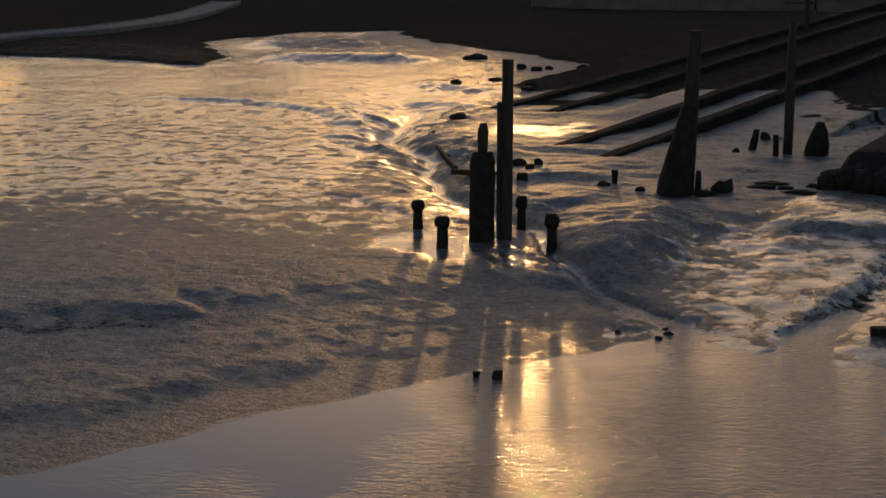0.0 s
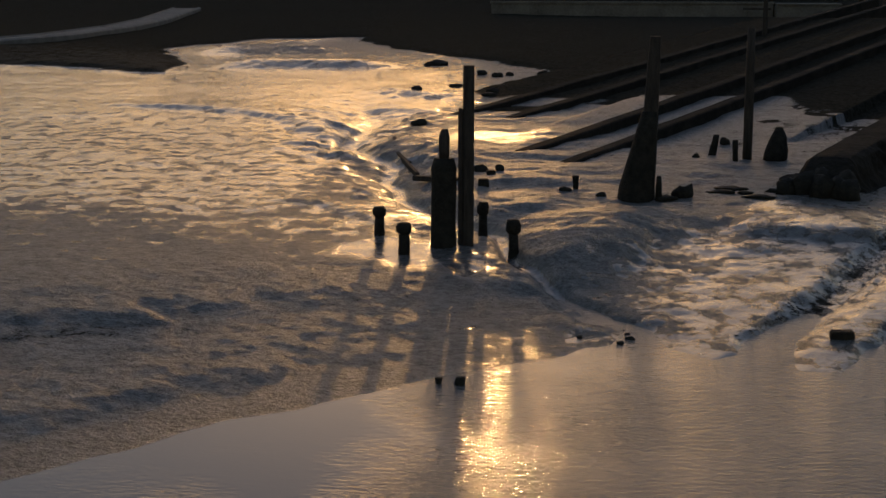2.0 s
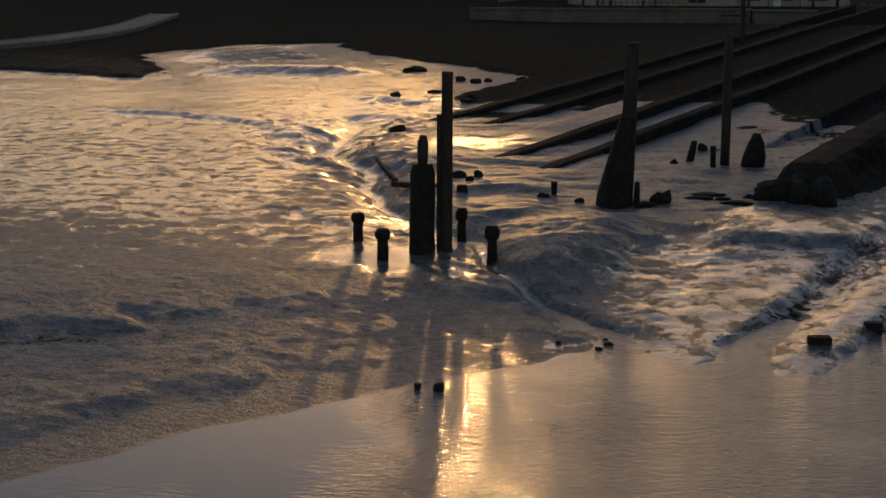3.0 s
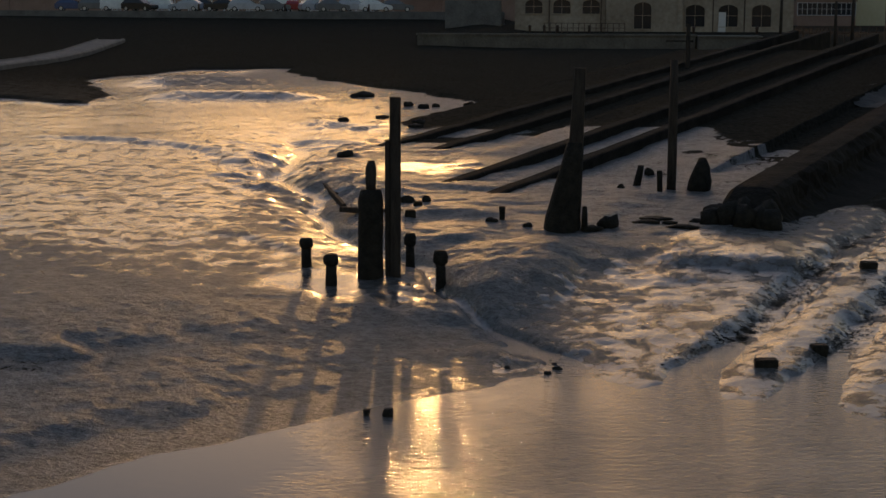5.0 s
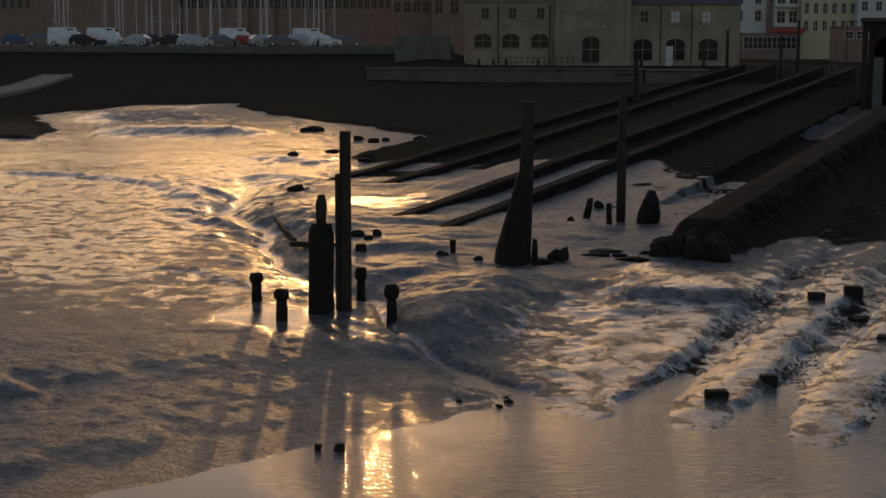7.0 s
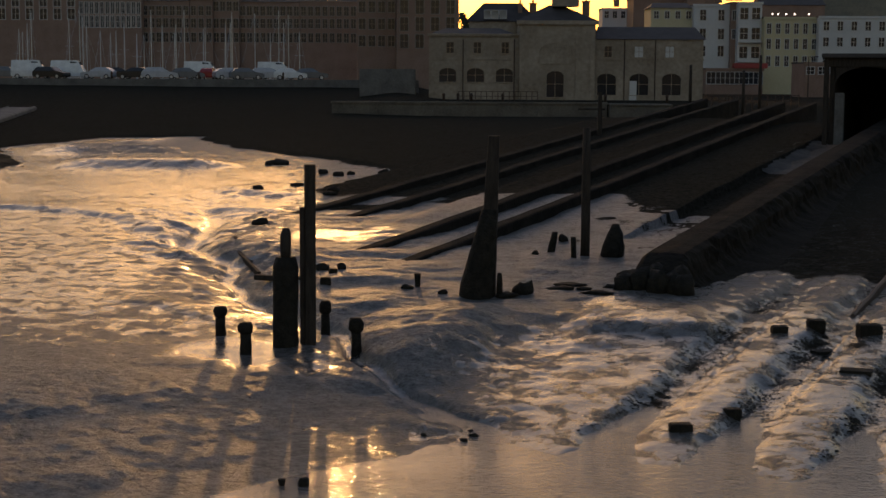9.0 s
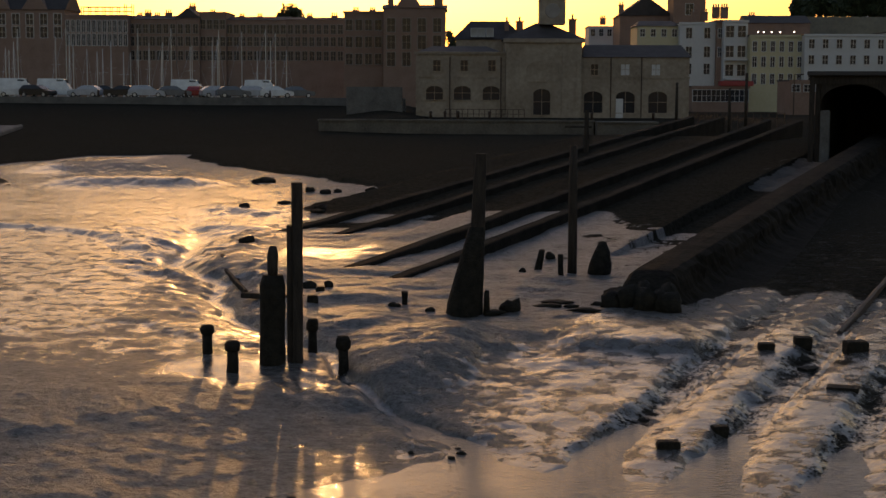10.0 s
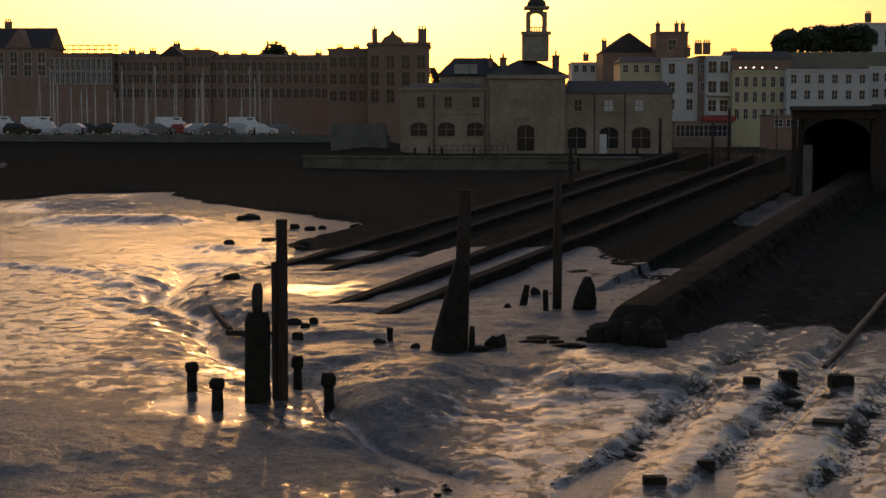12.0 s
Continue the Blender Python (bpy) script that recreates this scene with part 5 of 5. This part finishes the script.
# ---- sailing boats in the marina behind ----
tagged(part("marina_water", box(-130, -14.5, 208.5, 289, 2.6, 2.8), WATER), "still marina water behind the quay", "water", kind="structure")
HULL = material("white_hull", (0.6, 0.6, 0.58), 0.3, scale=0.8)
MAST = material("mast_alloy", (0.55, 0.55, 0.55), 0.35, metal=0.7, scale=2)


def sailing_boat(x, y, length, mast_h, turn, lean):
    t = thing("sailing_boat", (x, y, 2.8), turn, "moored white sailing boat with a bare mast", "boat", "moored boats")
    bm = bmesh.new()
    n, rows = 10, []
    for i in range(n + 1):
        s = i / n
        w = length * 0.16 * math.sin(math.pi * min(1, 0.18 + 0.82 * (1 - s))) ** 0.6 + 0.02
        rows.append([bm.verts.new(((s - 0.45) * length, dy_, dz_)) for dy_, dz_ in ((-w, 0.85 + 0.25 * s), (-w * 0.7, 0.05), (0, -0.3), (w * 0.7, 0.05), (w, 0.85 + 0.25 * s))])
    for p, q in zip(rows, rows[1:]):
        for k in range(4):
            bm.faces.new((p[k], p[k + 1], q[k + 1], q[k]))
        bm.faces.new((p[4], p[0], q[0], q[4]))
    bm.faces.new(rows[0])
    bm.faces.new(rows[-1][::-1])
    part("hull", bm, HULL, t)
    part("cabin", box(-length * 0.2, length * 0.15, -0.6, 0.6, 0.9, 1.35, bevel=0.1), HULL, t)
    mast = part("mast", lathe([(0.8, 0.075), (mast_h * 0.6, 0.07), (mast_h, 0.05)], 8, 0, 0, (lean, 0)), MAST, t)
    part("spreader", box(-0.02, 0.02, -0.7, 0.7, mast_h * 0.6, mast_h * 0.6 + 0.03), MAST, mast)
    part("boom", box(-length * 0.4, 0, -0.05, 0.05, 1.7, 1.8), MAST, t)
    for s, xx in ((1, length * 0.5), (-1, -length * 0.44)):
        bm = bmesh.new()
        p0, p1 = Vector((xx, 0, 1.0)), Vector((lean * mast_h, 0, mast_h))
        side = Vector((0, 0.015, 0)), Vector((0.015, 0, 0))
        ring = [[bm.verts.new(p + o) for o in (side[0], side[1], -side[0], -side[1])] for p in (p0, p1)]
        for k in range(4):
            bm.faces.new((ring[0][k], ring[0][(k + 1) % 4], ring[1][(k + 1) % 4], ring[1][k]))
        part("stay", bm, MAST, t)


rnd = random.Random(12)
for i in range(30):
    x = -69.50 + (-24.55 - -69.50) * (i + rnd.uniform(0.1, 0.9)) / 30
    sailing_boat(x, rnd.uniform(214, 238), rnd.uniform(7.5, 10), rnd.uniform(8.0, 12.5), rnd.choice((80, 95, 265, 100, 60)), rnd.uniform(-0.01, 0.01))

# ---- trees on the cliff ----
LEAF = material("dark_foliage", (0.035, 0.05, 0.02), 0.6, second=(0.07, 0.085, 0.035), scale=1.2)
BARK = material("bark", (0.08, 0.06, 0.045), 0.85, second=(0.14, 0.11, 0.08), scale=4, bump=0.5)


def tree(x, y, z, height, spread, seed, leaves=5200):
    r = random.Random(seed)
    t = thing("tree", (x, y, z), 0, "dense dark evergreen tree on the cliff above the town", "tree", "cliff trees")
    bm = lathe([(-0.5, 0.35), (height * 0.25, 0.26), (height * 0.55, 0.16), (height * 0.85, 0.05)], 9, 0.06, seed)
    heads = []
    for k in range(18):
        a, hh = r.uniform(0, 6.28), height * r.uniform(0.35, 1.0)
        end = Vector((math.cos(a) * spread * r.uniform(0.35, 0.85), math.sin(a) * spread * r.uniform(0.35, 0.85), hh))
        start = Vector((0, 0, hh * 0.55))
        side = Vector((-math.sin(a), math.cos(a), 0))
        ra, rb = 0.1, 0.03
        ring0 = [bm.verts.new(start + side * ra * c + Vector((0, 0, ra * s))) for c, s in ((1, 0), (0, 1), (-1, 0), (0, -1))]
        ring1 = [bm.verts.new(end + side * rb * c + Vector((0, 0, rb * s))) for c, s in ((1, 0), (0, 1), (-1, 0), (0, -1))]
        for q in range(4):
            bm.faces.new((ring0[q], ring0[(q + 1) % 4], ring1[(q + 1) % 4], ring1[q]))
        heads.append((end, spread * r.uniform(0.22, 0.48)))
    heads.append((Vector((0, 0, height * 0.88)), spread * 0.4))
    part("trunk", bm, BARK, t)
    verts, faces = [], []
    for _ in range(leaves):
        c, rad = r.choice(heads)
        d = Vector((r.gauss(0, 1), r.gauss(0, 1), r.gauss(0, 0.8)))
        p = c + d.normalized() * rad * (r.uniform(0.2, 1.0) ** 0.6 + abs(r.gauss(0, 0.16)))
        n1 = Vector((r.gauss(0, 1), r.gauss(0, 1), r.gauss(0, 1))).normalized()
        n2 = n1.orthogonal().normalized()
        s = r.uniform(0.18, 0.5)
        b0_ = len(verts)
        verts += [p + n1 * s, p + n2 * s * 0.6, p - n1 * s, p - n2 * s * 0.6]
        faces.append((b0_, b0_ + 1, b0_ + 2, b0_ + 3))
    me = bpy.data.meshes.new("crown")
    me.from_pydata([tuple(v) for v in verts], [], faces)
    me.materials.append(LEAF)
    crown = new("crown", me)
    crown.parent = t


cliff = tagged(part("cliff", box(55.15, 99.83, 272, 330, -1, 19.14, bevel=1.5), material("chalk_cliff", (0.2, 0.18, 0.14), 0.9, second=(0.3, 0.27, 0.2), scale=0.2, bump=0.5, bump_scale=1)), "low cliff behind the quay houses", "cliff", kind="structure")
for k, (pxx, hgt, spr) in enumerate(((64.6, 3.6, 2.2), (66.9, 4.6, 2.6), (69.2, 5.0, 2.8), (71.6, 5.3, 2.9), (74.0, 5.0, 2.8), (76.4, 5.2, 2.8), (78.6, 4.8, 2.6), (80.4, 4.2, 2.4), (68.0, 4.4, 2.6), (72.8, 5.0, 2.6), (77.5, 4.9, 2.6))):
    tree(pxx, 286 + (k % 2) * 3, 18.94, hgt, spr, 60 + k)
tree(-34.28, 300, 4, 21.83 - 4, 3.0, 77, 2500)
tree(-1.80, 300, 4, 17.59 - 4, 2.0, 78, 1000)

# pale hardstanding in front of the shed
APRON = material("worn_apron", (0.06, 0.055, 0.048), 0.85, second=(0.13, 0.12, 0.105), scale=0.7, bump=0.4, bump_scale=8, spec=0.2)
bm = bmesh.new()
rows = []
for i in range(15):
    u = 69 + i * 1.0
    row = []
    for va in (-15.4, -14.4, -13.4, -12.4, -11.45):
        x, y = slip_xy(u, va + 0.25 * math.sin(i * 1.3 + va))
        row.append(bm.verts.new((x, y, mud_z(x, y) + (0.035 if -15 < va < -11.6 else 0.0))))
    rows.append(row)
for a, b in zip(rows, rows[1:]):
    for k in range(4):
        bm.faces.new((a[k], a[k + 1], b[k + 1], b[k]))
bmesh.ops.recalc_face_normals(bm, faces=bm.faces)
tagged(part("pavement", bm, APRON), "worn concrete hardstanding leading to the shed", "pavement", kind="structure")

# weed-hung rubble round the foot of the slipway wall
for k in range(14):
    u_, v_ = 36.7 + 0.9 * random.Random(k).random() - (k % 3) * 0.15, -11.5 + 1.6 * k / 13
    ob = rock(*slip_xy(u_, v_), 0.32, 0.3, 0.28 + 0.2 * random.Random(k + 50).random(), 70 + k, "weed-hung rubble at the foot of the slipway wall", "rubble")

# small lit lamps along the hotel parapet
GLOW = bpy.data.materials.new("lamp_glow")
GLOW.use_nodes = True
GLOW.node_tree.nodes["Principled BSDF"].inputs["Emission Color"].default_value = (1.0, 0.85, 0.6, 1)
GLOW.node_tree.nodes["Principled BSDF"].inputs["Emission Strength"].default_value = 3.0
for lx in (45.04, 45.90, 47.09, 48.37, 50.50):
    t = thing("parapet_lamp", (lx, 228.3, 14.12), 0, "small lit lamp on the hotel parapet", "lamp", "parapet lamps")
    part("stem", box(-0.03, 0.03, -0.03, 0.03, -0.2, 0.35), IRON, t)
    part("bulb", lump(0.14, 0.14, 0.14, 3, 0.0, sub=1), GLOW, t).location = (0, 0, 0.45)
